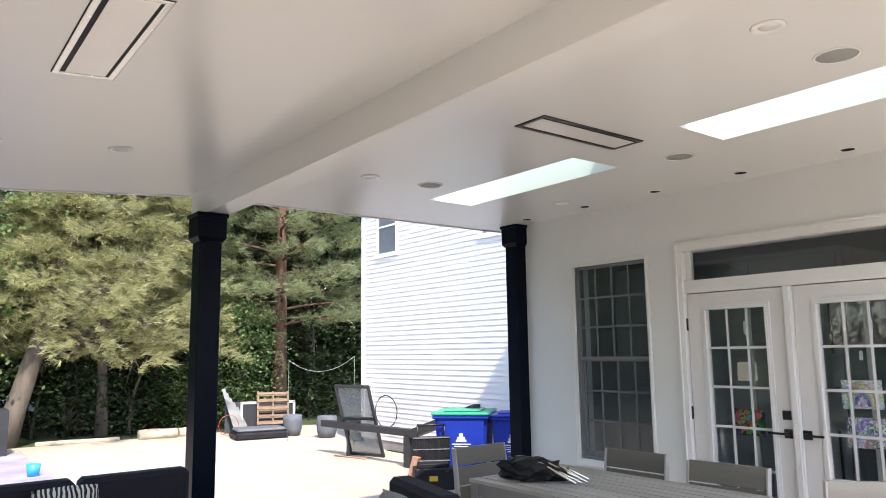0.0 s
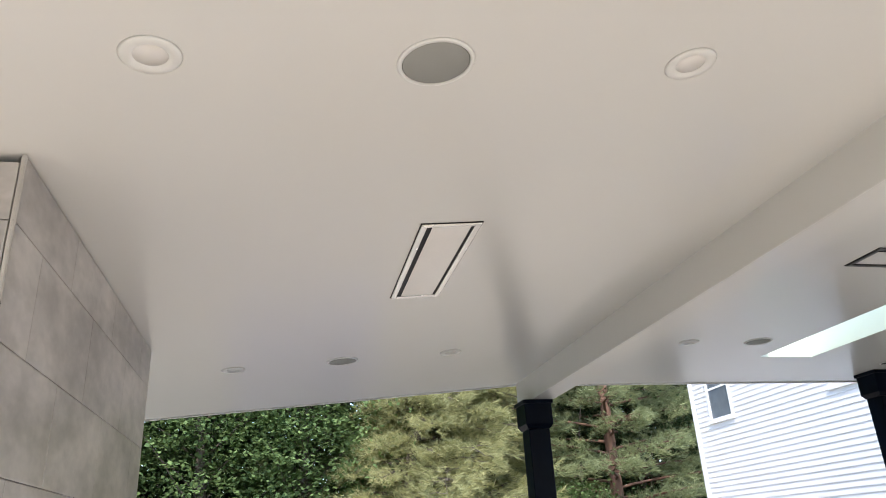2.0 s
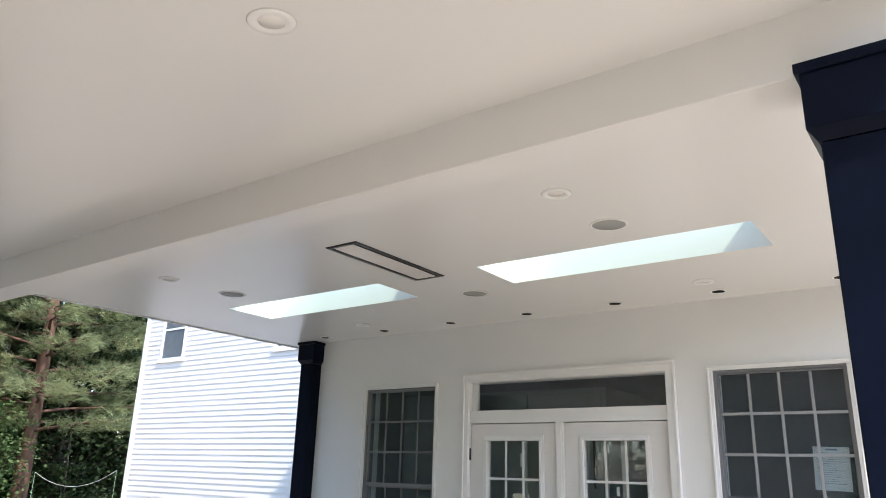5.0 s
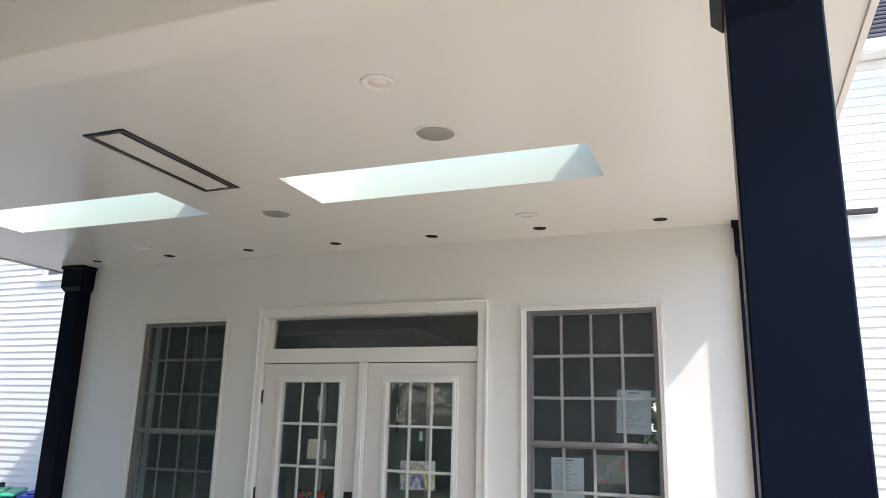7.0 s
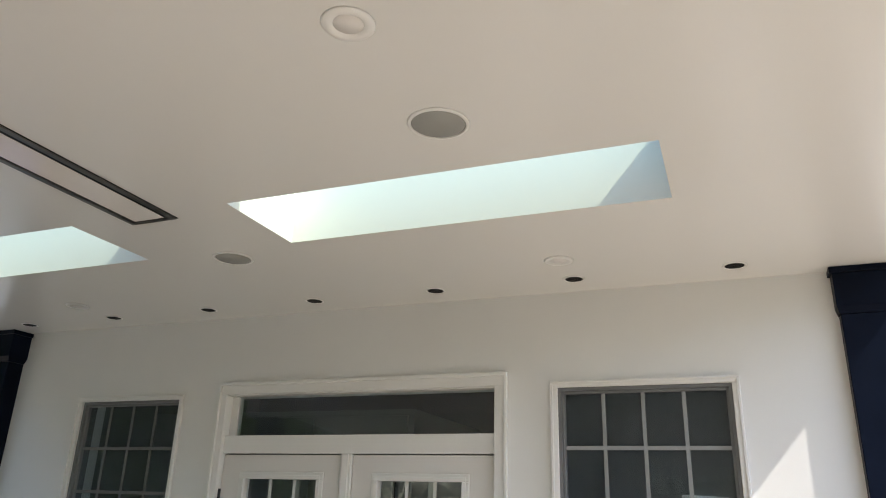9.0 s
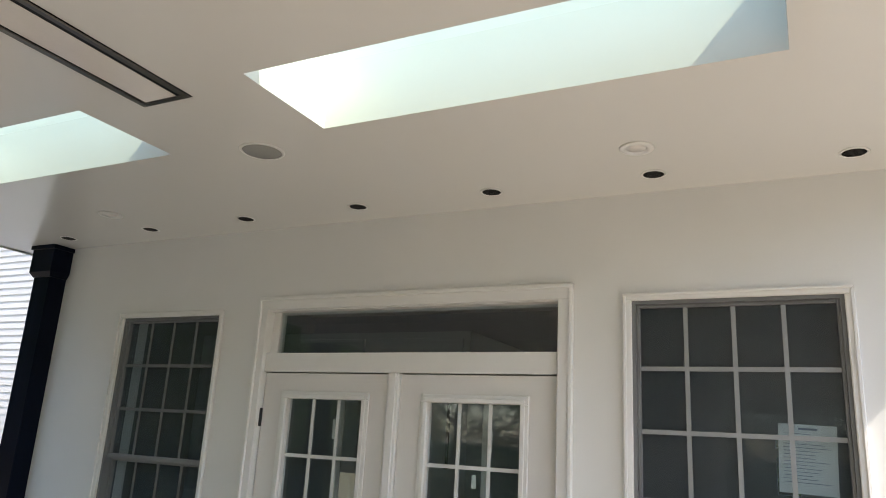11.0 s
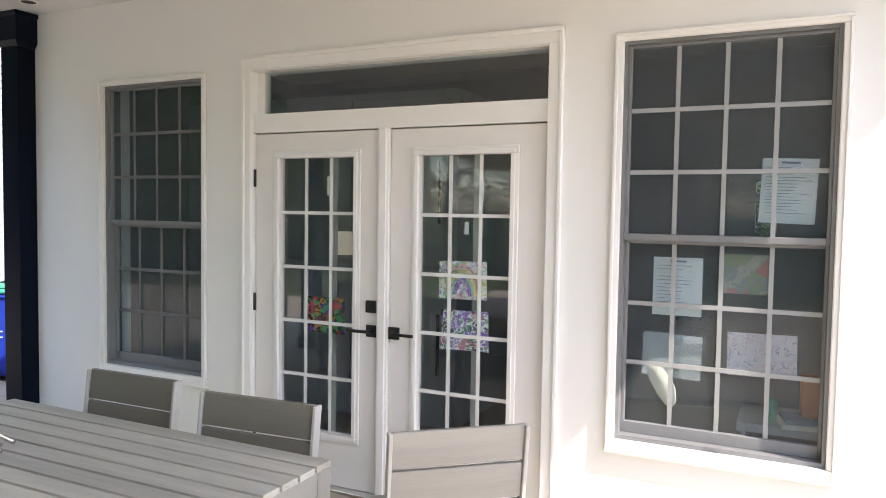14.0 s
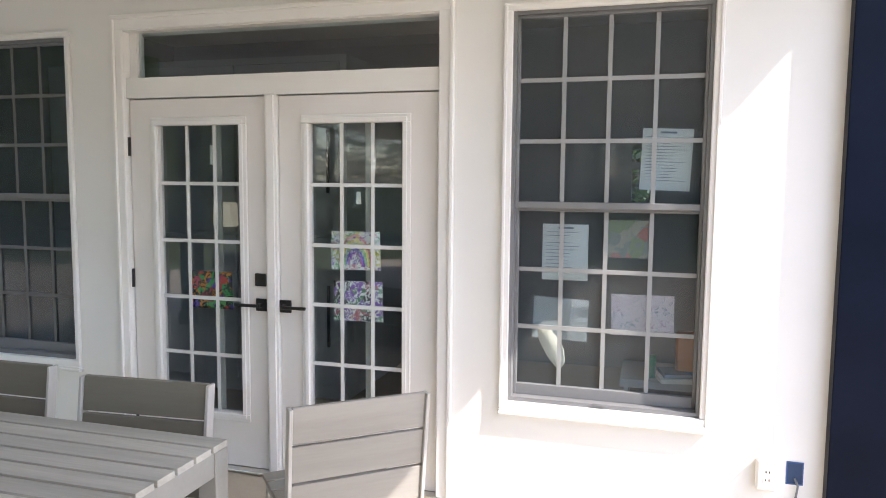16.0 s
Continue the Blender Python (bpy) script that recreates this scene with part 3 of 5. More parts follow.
def heater(x, y, turn, frame_mat, pane_mat, label):
    tilt = math.degrees(math.atan(SLOPE)) if y < BY0 else 0
    k = thing("ceiling_heater", label, "heater", pose(x, y, ceil_z(y), tilt, 0, 0) @ pose(0, 0, 0, 0, 0, turn), "flush ceiling heaters")
    L, W, f = 0.453, 0.125, 0.026
    part("frame", boxes((-L, -W, -0.008, L, -W + f, -0.0026), (-L, W - f, -0.008, L, W, -0.0026), (-L, -W + f, -0.008, -L + f, W - f, -0.0026), (L - f, -W + f, -0.008, L, W - f, -0.0026), bevel=0.002), frame_mat, k)
    # slightly larger black plate draws the shadow line round the frame
    part("shadow_gap", boxes((-L - 0.004, -W - 0.004, -0.0025, L + 0.004, W + 0.004, -0.0004)), RUBBER, k, "thin dark plate for the shadow round the frame")
    part("gap", boxes((-L + f, -W + f, -0.0032, L - f, W - f, -0.0027)), RUBBER, k, "dark slot round the glass")
    part("glass_panel", boxes((-L + f + 0.003, -W + f + 0.022, -0.006, L - f - 0.003, W - f - 0.014, -0.0033), bevel=0.001), pane_mat, k, "glossy pale heater panel")
    return k


PALESTEEL = material("pale satin steel", (0.88, 0.86, 0.84), 0.25, vary=0.05, metal=0.5, bump=0.02)
# steel of the second heater, its shade mixed into the colour
SHADED_STEEL = material("shaded steel", (0.16, 0.15, 0.14), 0.3, metal=1.0, bump=0.02)
heater(-2.97, 0.682, 0, PALESTEEL, WHITE_ENAMEL, "flush steel-framed ceiling heater with a glossy pale panel")
heater(-2.992, 3.463, 90, SHADED_STEEL, WHITE_ENAMEL, "flush steel-framed ceiling heater, frame coloured dark for shade, glossy pale panel")

# tiled chimney breast
TX0, TX1, TY0, TY1 = -4.07, -1.925, -2.2, -0.672
tz = ceil_z(TY1) - 0.004
wall_tile = structure("wall_tiled", boxes((TX0 + 0.012, TY0, 0, TX1 - 0.012, TY1 - 0.012, ceil_z(TY0) - 0.004)), GROUT, "chimney breast clad in large grey marbled tiles")


def clad(u0, u1, uw, place):
    z = -0.0535
    row = 0
    while z < tz - 0.01:
        h = min(0.3215, tz - z) - 0.003
        u = u0 - 0.58 * uw + (uw / 2 if row % 2 else 0) - uw
        while u < u1:
            a, b = max(u, u0) + 0.0015, min(u + uw, u1) - 0.0015
            if b - a > 0.02 and h > 0.01:
                t = new("tile", finish("tile", boxes(place(a, z, b, z + h), bevel=0.001), TILE))
                t.parent = wall_tile
            u += uw
        z += 0.3215
        row += 1


clad(TX0, TX1, 0.645, lambda a, z, b, y: (a, TY1 - 0.011, z, b, TY1, min(y, tz)))
clad(TY0, TY1 - 0.012, 0.645, lambda a, z, b, y: (TX1 - 0.011, a, z, TX1, b, min(y, ceil_z(b) - 0.03 if y > tz - 0.01 else y)))
clad(TY0, TY1 - 0.012, 0.645, lambda a, z, b, y: (TX0, a, z, TX0 + 0.011, b, min(y, ceil_z(b) - 0.03 if y > tz - 0.01 else y)))
bm = boxes((TX1 - 0.010, TY1 - 0.010, 0, TX1 + 0.003, TY1 + 0.003, tz), bevel=0.002)
structure("trim_tile_edge", bm, STEEL, "thin polished metal tile edge strip", "trim")
k = thing("light_switch", "white rocker switch plate on the tiled wall", "switch", pose(-2.8, TY1, 1.755))
part("plate", boxes((-0.036, 0.0005, -0.058, 0.036, 0.007, 0.058), bevel=0.002), TRIM, k)
for z in (-0.02, 0.02):
    part("rocker", boxes((-0.017, 0.007, z - 0.017, 0.017, 0.011, z + 0.017), bevel=0.002), TRIM, k)


# ---- the two-storey house wings in white siding ----
HY, HTOP, LAP, SILL = 8.6, 5.45, 0.1, -0.26


def siding_wing(name, x0, x1, openings, label):
    """Lapped boards on a wall, cut at the windows."""
    k = tagged(new(name), label, "house")
    core = [(x0 + 0.05, HY + 0.03, SILL, x1 - 0.05, HY + 0.25, HTOP)]
    part("wall", boxes(*core), VINYL, k)
    part("foundation", boxes((x0 + 0.03, HY + 0.015, YARD_Z, x1 - 0.03, HY + 0.24, SILL - 0.002)), material("foundation", (0.3, 0.29, 0.27), 0.9), k, "grey concrete foundation")
    z = SILL
    while z < HTOP - 0.02:
        spans = [(x0, x1)]
        for (a, b, c, d) in openings:
            if z + LAP > c and z < d:
                spans = [s for (p, q) in spans for s in ((p, min(q, a)), (max(p, b), q)) if s[1] - s[0] > 0.01]
        bm = bmesh.new()
        for p, q in spans:
            vs = box(bm, p, HY, z, q, HY + 0.03, z + LAP + 0.004)
            for v in vs[4:6]:
                v.co.y += 0.012
        if spans:
            part("siding_board", bm, VINYL, k)
        else:
            bm.free()
        z += LAP
    for cx in (x0, x1):
        part("corner_board", boxes((cx - 0.06, HY - 0.014, SILL, cx + 0.06, HY + 0.25, HTOP)), TRIM, k)
    for (a, b, c, d) in openings:
        w = part("window", boxes((a, HY - 0.012, c, a + 0.06, HY + 0.028, d), (b - 0.06, HY - 0.012, c, b, HY + 0.028, d), (a + 0.06, HY - 0.012, d - 0.07, b - 0.06, HY + 0.028, d), (a - 0.03, HY - 0.03, c - 0.04, b + 0.03, HY + 0.028, c + 0.05),
                                 (a + 0.06, HY + 0.004, (c + d) / 2 - 0.02, b - 0.06, HY + 0.026, (c + d) / 2 + 0.02)), TRIM, k, "white double-hung window frame")
        part("pane", boxes((a + 0.06, HY + 0.016, c + 0.05, b - 0.06, HY + 0.022, d - 0.07)), WINDOW_BACK, w)
    # eave, gutter and roof
    part("soffit", boxes((x0 - 0.3, HY - 0.12, HTOP, x1 + 0.3, HY + 0.25, HTOP + 0.03)), TRIM, k)
    part("gutter", boxes((x0 - 0.3, HY - 0.23, HTOP + 0.0, x1 + 0.3, HY - 0.12, HTOP + 0.13), bevel=0.01), TRIM, k, "white metal gutter")
    rf = part("roof", boxes((x0 - 0.35, HY - 0.19, HTOP + 0.1, x1 + 0.35, HY + 6.0, HTOP + 0.14)), SHINGLE, k, "dark grey shingle roof")
    for v in rf.data.vertices:
        if v.co.y > HY + 3:
            v.co.z += 6.19 * 0.9
    for i in range(16):
        y = HY - 0.2 + i * 0.14
        s = part("shingle_course", boxes((x0 - 0.35, y, HTOP + 0.145 + i * 0.14 * 0.9, x1 + 0.35, y + 0.16, HTOP + 0.165 + i * 0.14 * 0.9)), SHINGLE, rf)
    return k


WINDOW_BACK = material("far window glass", (0.13, 0.15, 0.17), 0.05, vary=0.1, bump=0, gloss=0.8)
west = siding_wing("house", -14.19, -5.75, [(-13.62, -12.79, 3.68, 4.98), (-10.06, -9.1, 3.66, 4.98)], "two-storey house wing in white lapped siding, sunlit")
east = siding_wing("house", 0.2, 9.0, [(1.6, 2.6, 1.2, 2.75), (2.3, 3.4, 4.2, 5.15)], "two-storey house wing in white lapped siding beside the porch")
part("storey_band", boxes((0.2, HY - 0.06, 3.53, 9.0, HY - 0.016, 3.75), bevel=0.005), TRIM, east, "white band between the storeys")
# unseen block over the porch, sized to cast the shadow on the west siding
structure("wall_upper", boxes((-6.0, 6.7, CZ + ROOF + 0.002, 0.1, HY - 0.25, 5.75)), VINYL, "unseen upper storey above the porch roof, placed to shade the west siding")
k = thing("wall_outlet", "small square grey outdoor outlet cover on white siding", "outlet", pose(0.797, HY - 0.001, 1.775))
part("cover", boxes((-0.06, -0.05, -0.07, 0.06, -0.001, 0.07), bevel=0.006), GREYFRAME, k)
part("lid", boxes((-0.045, -0.06, -0.055, 0.045, -0.05, 0.055), bevel=0.004), ALUMINIUM, k)
k = thing("eave_vent", "dark flat metal strip under the porch eave", "vent", pose(0.95, HY - 0.08, 3.775))
part("strip", boxes((-0.42, -0.06, -0.02, 0.3, 0.018, 0.025), bevel=0.004), BAFFLE, k)


# ---- trees ----
def needles(verts, faces, p, d, rng, n, length, spread, width):
    """A tuft of long needles fanning out from a twig tip."""
    d = d.normalized()
    u = d.orthogonal().normalized()
    v = d.cross(u)
    for _ in range(n):
        a, r = rng.uniform(0, 6.283), rng.uniform(0.15, spread)
        w = (d + r * (math.cos(a) * u + math.sin(a) * v)).normalized()
        ln = length * rng.uniform(0.6, 1.1)
        s = w.cross(Vector((rng.uniform(-1, 1), rng.uniform(-1, 1), rng.uniform(-1, 1)))).normalized() * width
        q = p - d * rng.uniform(0, 0.08)
        i = len(verts)
        verts.extend((q - s, q + s, q + w * ln))
        faces.append((i, i + 1, i + 2))


def leaves(verts, faces, p, rng, n, size, spread):
    spread *= rng.uniform(0.55, 1.5)
    for _ in range(n):
        q = p + Vector((rng.gauss(0, spread), rng.gauss(0, spread), rng.gauss(0, spread * 0.32)))
        w = Vector((rng.uniform(-1, 1), rng.uniform(-1, 1), rng.uniform(-0.9, 0.2))).normalized()
        s = w.cross(Vector((rng.uniform(-0.5, 0.5), rng.uniform(-0.5, 0.5), 1))).normalized()
        ln, wd = size * rng.uniform(0.6, 1.2), size * rng.uniform(0.3, 0.5)
        i = len(verts)
        verts.extend((q, q + w * ln * 0.5 + s * wd, q + w * ln, q + w * ln * 0.5 - s * wd))
        faces.append((i, i + 1, i + 2, i + 3))


def soft_mesh(name, verts, faces, mat):
    me = bpy.data.meshes.new(name)
    me.from_pydata([tuple(v) for v in verts], [], faces)
    me.materials.append(mat)
    return me


def make_pine(seed, height, first, reach, droop, bark, leafmat, boughs, trunk_r, lean=(0.0, 0.0), tufts=26, name="pine_tree", label="", length=0.2):
    """A pine: bare lower trunk, whorled limbs, side twigs that end in needle tufts."""
    rng = random.Random(seed)
    k = thing(name, label, "tree")
    bm = bmesh.new()
    spine = [Vector((lean[0] * t + 0.08 * math.sin(5 * t + seed), lean[1] * t + 0.08 * math.cos(4 * t), height * t)) for t in [i / 9 for i in range(10)]]
    tube(bm, spine, [trunk_r * (1.25 if i == 0 else 1 - i / 10.5) for i in range(10)], 12)
    vs, fs = [], []
    for b in range(boughs):
        t = first + (1 - first) * (b + rng.random()) / boughs
        i = min(8, int(t * 9))
        base = spine[i].lerp(spine[i + 1], t * 9 - i)
        ang = b * 2.4 + rng.uniform(-0.4, 0.4)
        ln = reach * (1.05 - 0.75 * (t - first) / (1 - first)) * rng.uniform(0.7, 1.1)
        out = Vector((math.cos(ang), math.sin(ang), 0))
        pts = [base]
        for s in range(1, 7):
            f = s / 6
            pts.append(base + out * ln * f + Vector((rng.uniform(-0.08, 0.08), rng.uniform(-0.08, 0.08), ln * (0.22 * f - droop * f * f))))
        tube(bm, pts, [max(0.006, trunk_r * 0.22 * (1 - q / 6.6)) for q in range(7)], 5, cap=False)
        side = out.cross(Vector((0, 0, 1)))
        for s in range(tufts):
            f = rng.uniform(0.3, 1.0)
            j = min(5, int(f * 6))
            o = pts[j].lerp(pts[j + 1], f * 6 - j)
            w = rng.choice((-1, 1)) * rng.uniform(0.1, 0.42) * ln * (1.15 - f * 0.75)
            tip = o + side * w + out * abs(w) * 0.6 + Vector((0, 0, rng.uniform(-0.1, 0.07) - droop * 0.25 * abs(w)))
            if s % 3 == 0:
                tube(bm, [o, o.lerp(tip, 0.5) + Vector((0, 0, 0.03)), tip], [0.007, 0.005, 0.003], 3, cap=False)
            dirn = (tip - o).normalized() + Vector((0, 0, 0.35)) + out * 0.4
            for q in range(3):
                pp = tip + Vector((rng.gauss(0, 0.09), rng.gauss(0, 0.09), rng.gauss(0, 0.06)))
                needles(vs, fs, pp, dirn + Vector((rng.uniform(-0.5, 0.5), rng.uniform(-0.5, 0.5), rng.uniform(-0.4, 0.3))), rng, 14, length, 1.0, 0.0062)
    part("trunk", bm, bark, k)
    c = new("crown", soft_mesh("crown", vs, fs, leafmat))
    c.parent = k
    return k


def make_broadleaf(seed, height, radius, low, count, mat, size, name, label, category="tree", trunk_r=0.12, each=18):
    rng = random.Random(seed)
    k = thing(name, label, category)
    bm = bmesh.new()
    tube(bm, [(0, 0, -0.05), (0.1, 0.05, height * 0.3), (0.05, -0.1, height * 0.6), (0.1, 0, height * 0.92)], [trunk_r * 1.2, trunk_r, trunk_r * 0.6, 0.02], 9)
    vs, fs = [], []
    for b in range(count):
        z = low + (height - low) * rng.random() ** 0.9
        f = (z - low) / (height - low)
        r = radius * math.sqrt(max(0.05, 1 - (1.7 * f - 0.75) ** 2)) * rng.uniform(0.35, 1.08)
        a = rng.uniform(0, 6.283)
        p = Vector((r * math.cos(a), r * math.sin(a), z))
        if b % 12 == 0:
            root = Vector((0.08, 0, max(0.1, z - r * 0.7)))
            tube(bm, [root, root.lerp(p, 0.5) + Vector((0, 0, 0.1)), p], [0.03, 0.018, 0.006], 4, cap=False)
        leaves(vs, fs, p, rng, each, size, 0.26)
    part("trunk", bm, GREYBARK, k)
    c = new("crown", soft_mesh("crown", vs, fs, mat))
    c.parent = k
    return k


BEFORE_TREES = set(scene.objects)
pine_a = make_pine(3, 7.4, 0.23, 2.6, 0.36, GREYBARK, PINE, 110, 0.11, tufts=48, label="bushy sunlit pine with drooping yellow-green boughs")
pine_a.matrix_basis = pose(-15.9, 3.5, 0)
red = make_pine(8, 11, 0.2, 3.1, 0.12, BARK, PINE_BLUE, 74, 0.185, lean=(0.2, 0.3), tufts=58, label="tall pine with a bare reddish trunk and level boughs")
red.matrix_basis = pose(-16.6, 7.55, 0)
leaner = make_pine(12, 6.5, 0.36, 1.7, 0.35, GREYBARK, PINE, 34, 0.2, lean=(-0.6, 1.9), tufts=40, label="leaning pine with a thick grey trunk")
leaner.matrix_basis = pose(-15.2, 1.72, 0)
for x, y, r in ((-17.6, 5.03, 40), (-19.5, 9.8, 130), (-20.5, 6.2, 200), (-18.8, -0.4, 260)):
    copy_thing(red, pose(x, y, 0, 0, 0, r))
for x, y, r in ((-18.6, 4.0, 100), (-19.0, 5.8, 75)):
    copy_thing(pine_a, pose(x, y, 0, 0, 0, r))
maple = make_broadleaf(5, 8.5, 2.3, 0.8, 1150, LEAF, 0.105, "broadleaf_tree", "dense green broadleaf tree at the edge of the wood", each=30)
maple.matrix_basis = pose(-15.8, -1.6, 0)
for x, y, r in ((-15.0, -5.4, 70), (-16.6, 0.5, 200), (-17.2, -3.4, 160), (-14.2, -8.8, 240), (-18.5, -7, 20), (-13, -12.5, 90)):
    copy_thing(maple, pose(x, y, 0, 0, 0, r))
copy_thing(maple, pose(-1.2, 12.5, 0, 0, 0, 30))
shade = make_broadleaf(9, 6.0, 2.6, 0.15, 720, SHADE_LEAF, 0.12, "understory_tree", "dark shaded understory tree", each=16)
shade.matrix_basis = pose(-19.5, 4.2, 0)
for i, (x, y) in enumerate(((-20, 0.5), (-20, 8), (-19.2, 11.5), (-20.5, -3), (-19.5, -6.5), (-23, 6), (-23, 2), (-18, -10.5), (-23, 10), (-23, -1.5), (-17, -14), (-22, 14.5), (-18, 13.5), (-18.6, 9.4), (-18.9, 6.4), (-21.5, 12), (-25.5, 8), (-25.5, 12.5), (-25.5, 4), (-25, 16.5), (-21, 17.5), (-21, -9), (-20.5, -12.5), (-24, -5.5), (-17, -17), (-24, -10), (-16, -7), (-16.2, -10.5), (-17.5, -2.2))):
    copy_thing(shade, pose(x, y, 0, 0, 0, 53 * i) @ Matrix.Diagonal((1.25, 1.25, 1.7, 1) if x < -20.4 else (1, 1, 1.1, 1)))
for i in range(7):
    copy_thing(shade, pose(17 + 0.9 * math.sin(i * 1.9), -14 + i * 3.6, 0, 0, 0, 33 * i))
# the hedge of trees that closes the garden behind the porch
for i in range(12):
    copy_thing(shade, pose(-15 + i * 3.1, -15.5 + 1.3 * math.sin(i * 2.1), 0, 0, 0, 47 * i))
shrub = make_broadleaf(17, 1.5, 0.8, 0.1, 150, SHADE_LEAF, 0.09, "shrub", "green leafy shrub at the edge of the patio", "shrub", 0.03)
shrub.matrix_basis = pose(-16.2, 6.0, 0)
for i, (x, y) in enumerate(((-16.4, 4.2), (-16.5, 3.0), (-16.8, 8.6), (-15.9, 0.4), (-15.9, -2.8), (-15.6, -4.2), (-15.4, -7), (-17, 6.9))):
    copy_thing(shrub, pose(x, y, 0, 0, 0, 80 * i))

bush = make_broadleaf(21, 2.7, 0.85, 0.15, 300, LEAF, 0.085, "bush", "light green leafy bush beside the red pine", "bush", 0.03)
bush.matrix_basis = pose(-16.1, 6.45, 0)
copy_thing(bush, pose(-16.3, 5.3, 0, 0, 0, 90) @ Matrix.Diagonal((0.8, 0.8, 0.5, 1)))


def bare_sapling(seed, x, y, height, r, lean):
    """A thin, half-dead trunk in the wood with a few crooked twigs."""
    rng = random.Random(seed)
    k = thing("bare_sapling", "thin bare trunk with crooked twigs in the shade", "sapling", pose(x, y, 0), "bare saplings")
    bm = bmesh.new()
    pts = [Vector((0.06 * math.sin(3 * f + seed), lean * f * f + 0.09 * math.sin(6 * f + seed), height * f)) for f in [i / 10 for i in range(11)]]
    tube(bm, pts, [r * (1.15 - 0.09 * i) for i in range(11)], 8)
    part("trunk", bm, GREYBARK, k)
    for i in range(7):
        p = pts[2 + i]
        a, ln = rng.uniform(0, 6.28), rng.uniform(0.4, 0.9)
        d = Vector((0.4 * math.cos(a), math.sin(a), rng.uniform(-0.2, 0.5)))
        bm = bmesh.new()
        tube(bm, [p, p + d * ln * 0.5 + Vector((0, 0, 0.06)), p + d * ln - Vector((0, 0, 0.12))], [r * 0.4, r * 0.28, 0.004], 5)
        part("twig", bm, GREYBARK, k)
    return k


for i, (x, y, h, r, lean) in enumerate(((-16.6, 3.25, 3.6, 0.05, 0.1), (-16.7, 3.87, 3.2, 0.035, 0.5), (-15.9, 4.2, 2.9, 0.03, 0.5), (-16.3, 2.5, 3.0, 0.03, -0.3), (-17.4, 7.0, 5.0, 0.06, 0.5), (-17.3, 8.9, 4.0, 0.04, 0.3))):
    bare_sapling(i + 2, x, y, h, r, lean)

# the wood stands on the lower ground beyond the patio
PIVOT = Vector((0, 0.08, 1.6))
YARD = Matrix.Translation(PIVOT) @ Matrix.Scale(YARD_K, 4) @ Matrix.Translation(-PIVOT)
for ob in list(scene.objects):
    if ob not in BEFORE_TREES and ob.parent is None:
        if ob.matrix_basis.translation.x < -12:
            ob.matrix_basis = YARD @ ob.matrix_basis
        else:
            ob.matrix_basis = Matrix.Translation((0, 0, YARD_Z)) @ ob.matrix_basis

# ---- furniture under the roof ----
# dining table
k = thing("dining_table", "grey slatted outdoor dining table in weathered composite planks", "table", pose(-3.085, 3.73, 0))
L, W, H = 0.85, 0.463, 0.74
for i in range(10):
    y = -W + i * 0.0927
    part("plank", boxes((-L, y, H - 0.022, L, y + 0.079, H), bevel=0.001), GREYWOOD, k)
for y0 in (-W + 0.012, W - 0.04):
    part("apron", boxes((-L + 0.05, y0, H - 0.11, L - 0.05, y0 + 0.028, H - 0.023)), TABLE_FRAME, k)
for x0 in (-L + 0.012, L - 0.04):
    part("apron", boxes((x0, -W + 0.05, H - 0.11, x0 + 0.028, W - 0.05, H - 0.023)), TABLE_FRAME, k)
for x0 in (-L + 0.004, L - 0.074):
    for y0 in (-W + 0.004, W - 0.074):
        part("leg", boxes((x0, y0, 0.0, x0 + 0.07, y0 + 0.07, H - 0.024), bevel=0.004), TABLE_FRAME, k)


def dining_chair(m, label, width=0.5, wood=TAUPE):
    k = thing("dining_chair", label, "chair", m, "chairs round the table")
    w = width / 2
    lean = 0.13

    def back(bm):
        for v in bm.verts:
            v.co.y += lean * (v.co.z - 0.87)
        return bm
    for i, (za, zb) in enumerate(((0.742, 0.87), (0.603, 0.731), (0.464, 0.592))):
        part("back_slat", back(boxes((-w, -0.004, za, w, 0.018, zb), bevel=0.002)), wood, k)
    for sx in (-1, 1):
        x0, x1 = sorted((sx * (w - 0.012), sx * (w - 0.05)))
        p0, p1 = sorted((sx * (w + 0.001), sx * (w + 0.014)))
        part("back_post", back(boxes((p0, -0.016, 0.385, p1, 0.03, 0.868), bevel=0.002)), ALUMINIUM, k)
        part("side_rail", boxes((x0, -0.52, 0.385, x1, -0.07, 0.425), bevel=0.002), ALUMINIUM, k)
        part("leg", boxes((x0, -0.53, 0.0, x1, -0.49, 0.385), bevel=0.002), ALUMINIUM, k)
        bm = boxes((x0, -0.095, 0.0, x1, -0.06, 0.43), bevel=0.002)
        for v in bm.verts:
            v.co.y += 0.12 * (0.43 - v.co.z)
        part("leg", bm, ALUMINIUM, k)
    for i in range(5):
        y = -0.53 + i * 0.092
        part("seat_slat", boxes((-w, y, 0.426, w, y + 0.086, 0.446), bevel=0.002), wood, k)
    part("cross_rail", boxes((-w + 0.05, -0.1, 0.39, w - 0.05, -0.07, 0.42)), ALUMINIUM, k)
    return k


dining_chair(pose(-3.41, 4.37, 0, 0, 0, 1), "taupe slatted outdoor chair pushed under the table, coloured darker for shade")
dining_chair(pose(-2.67, 4.32, 0, 0, 0, 4), "taupe slatted outdoor chair pushed under the table, coloured darker for shade", 0.51)
dining_chair(pose(-4.42, 3.77, 0, 0, 0, 93), "taupe slatted outdoor chair at the end of the table, coloured darker for shade")
dining_chair(pose(-1.822, 4.345, 0, 0, 0, 221), "grey slatted outdoor chair turned to the doors, coloured lighter for sunlight", 0.47, SUNLIT_TAUPE)


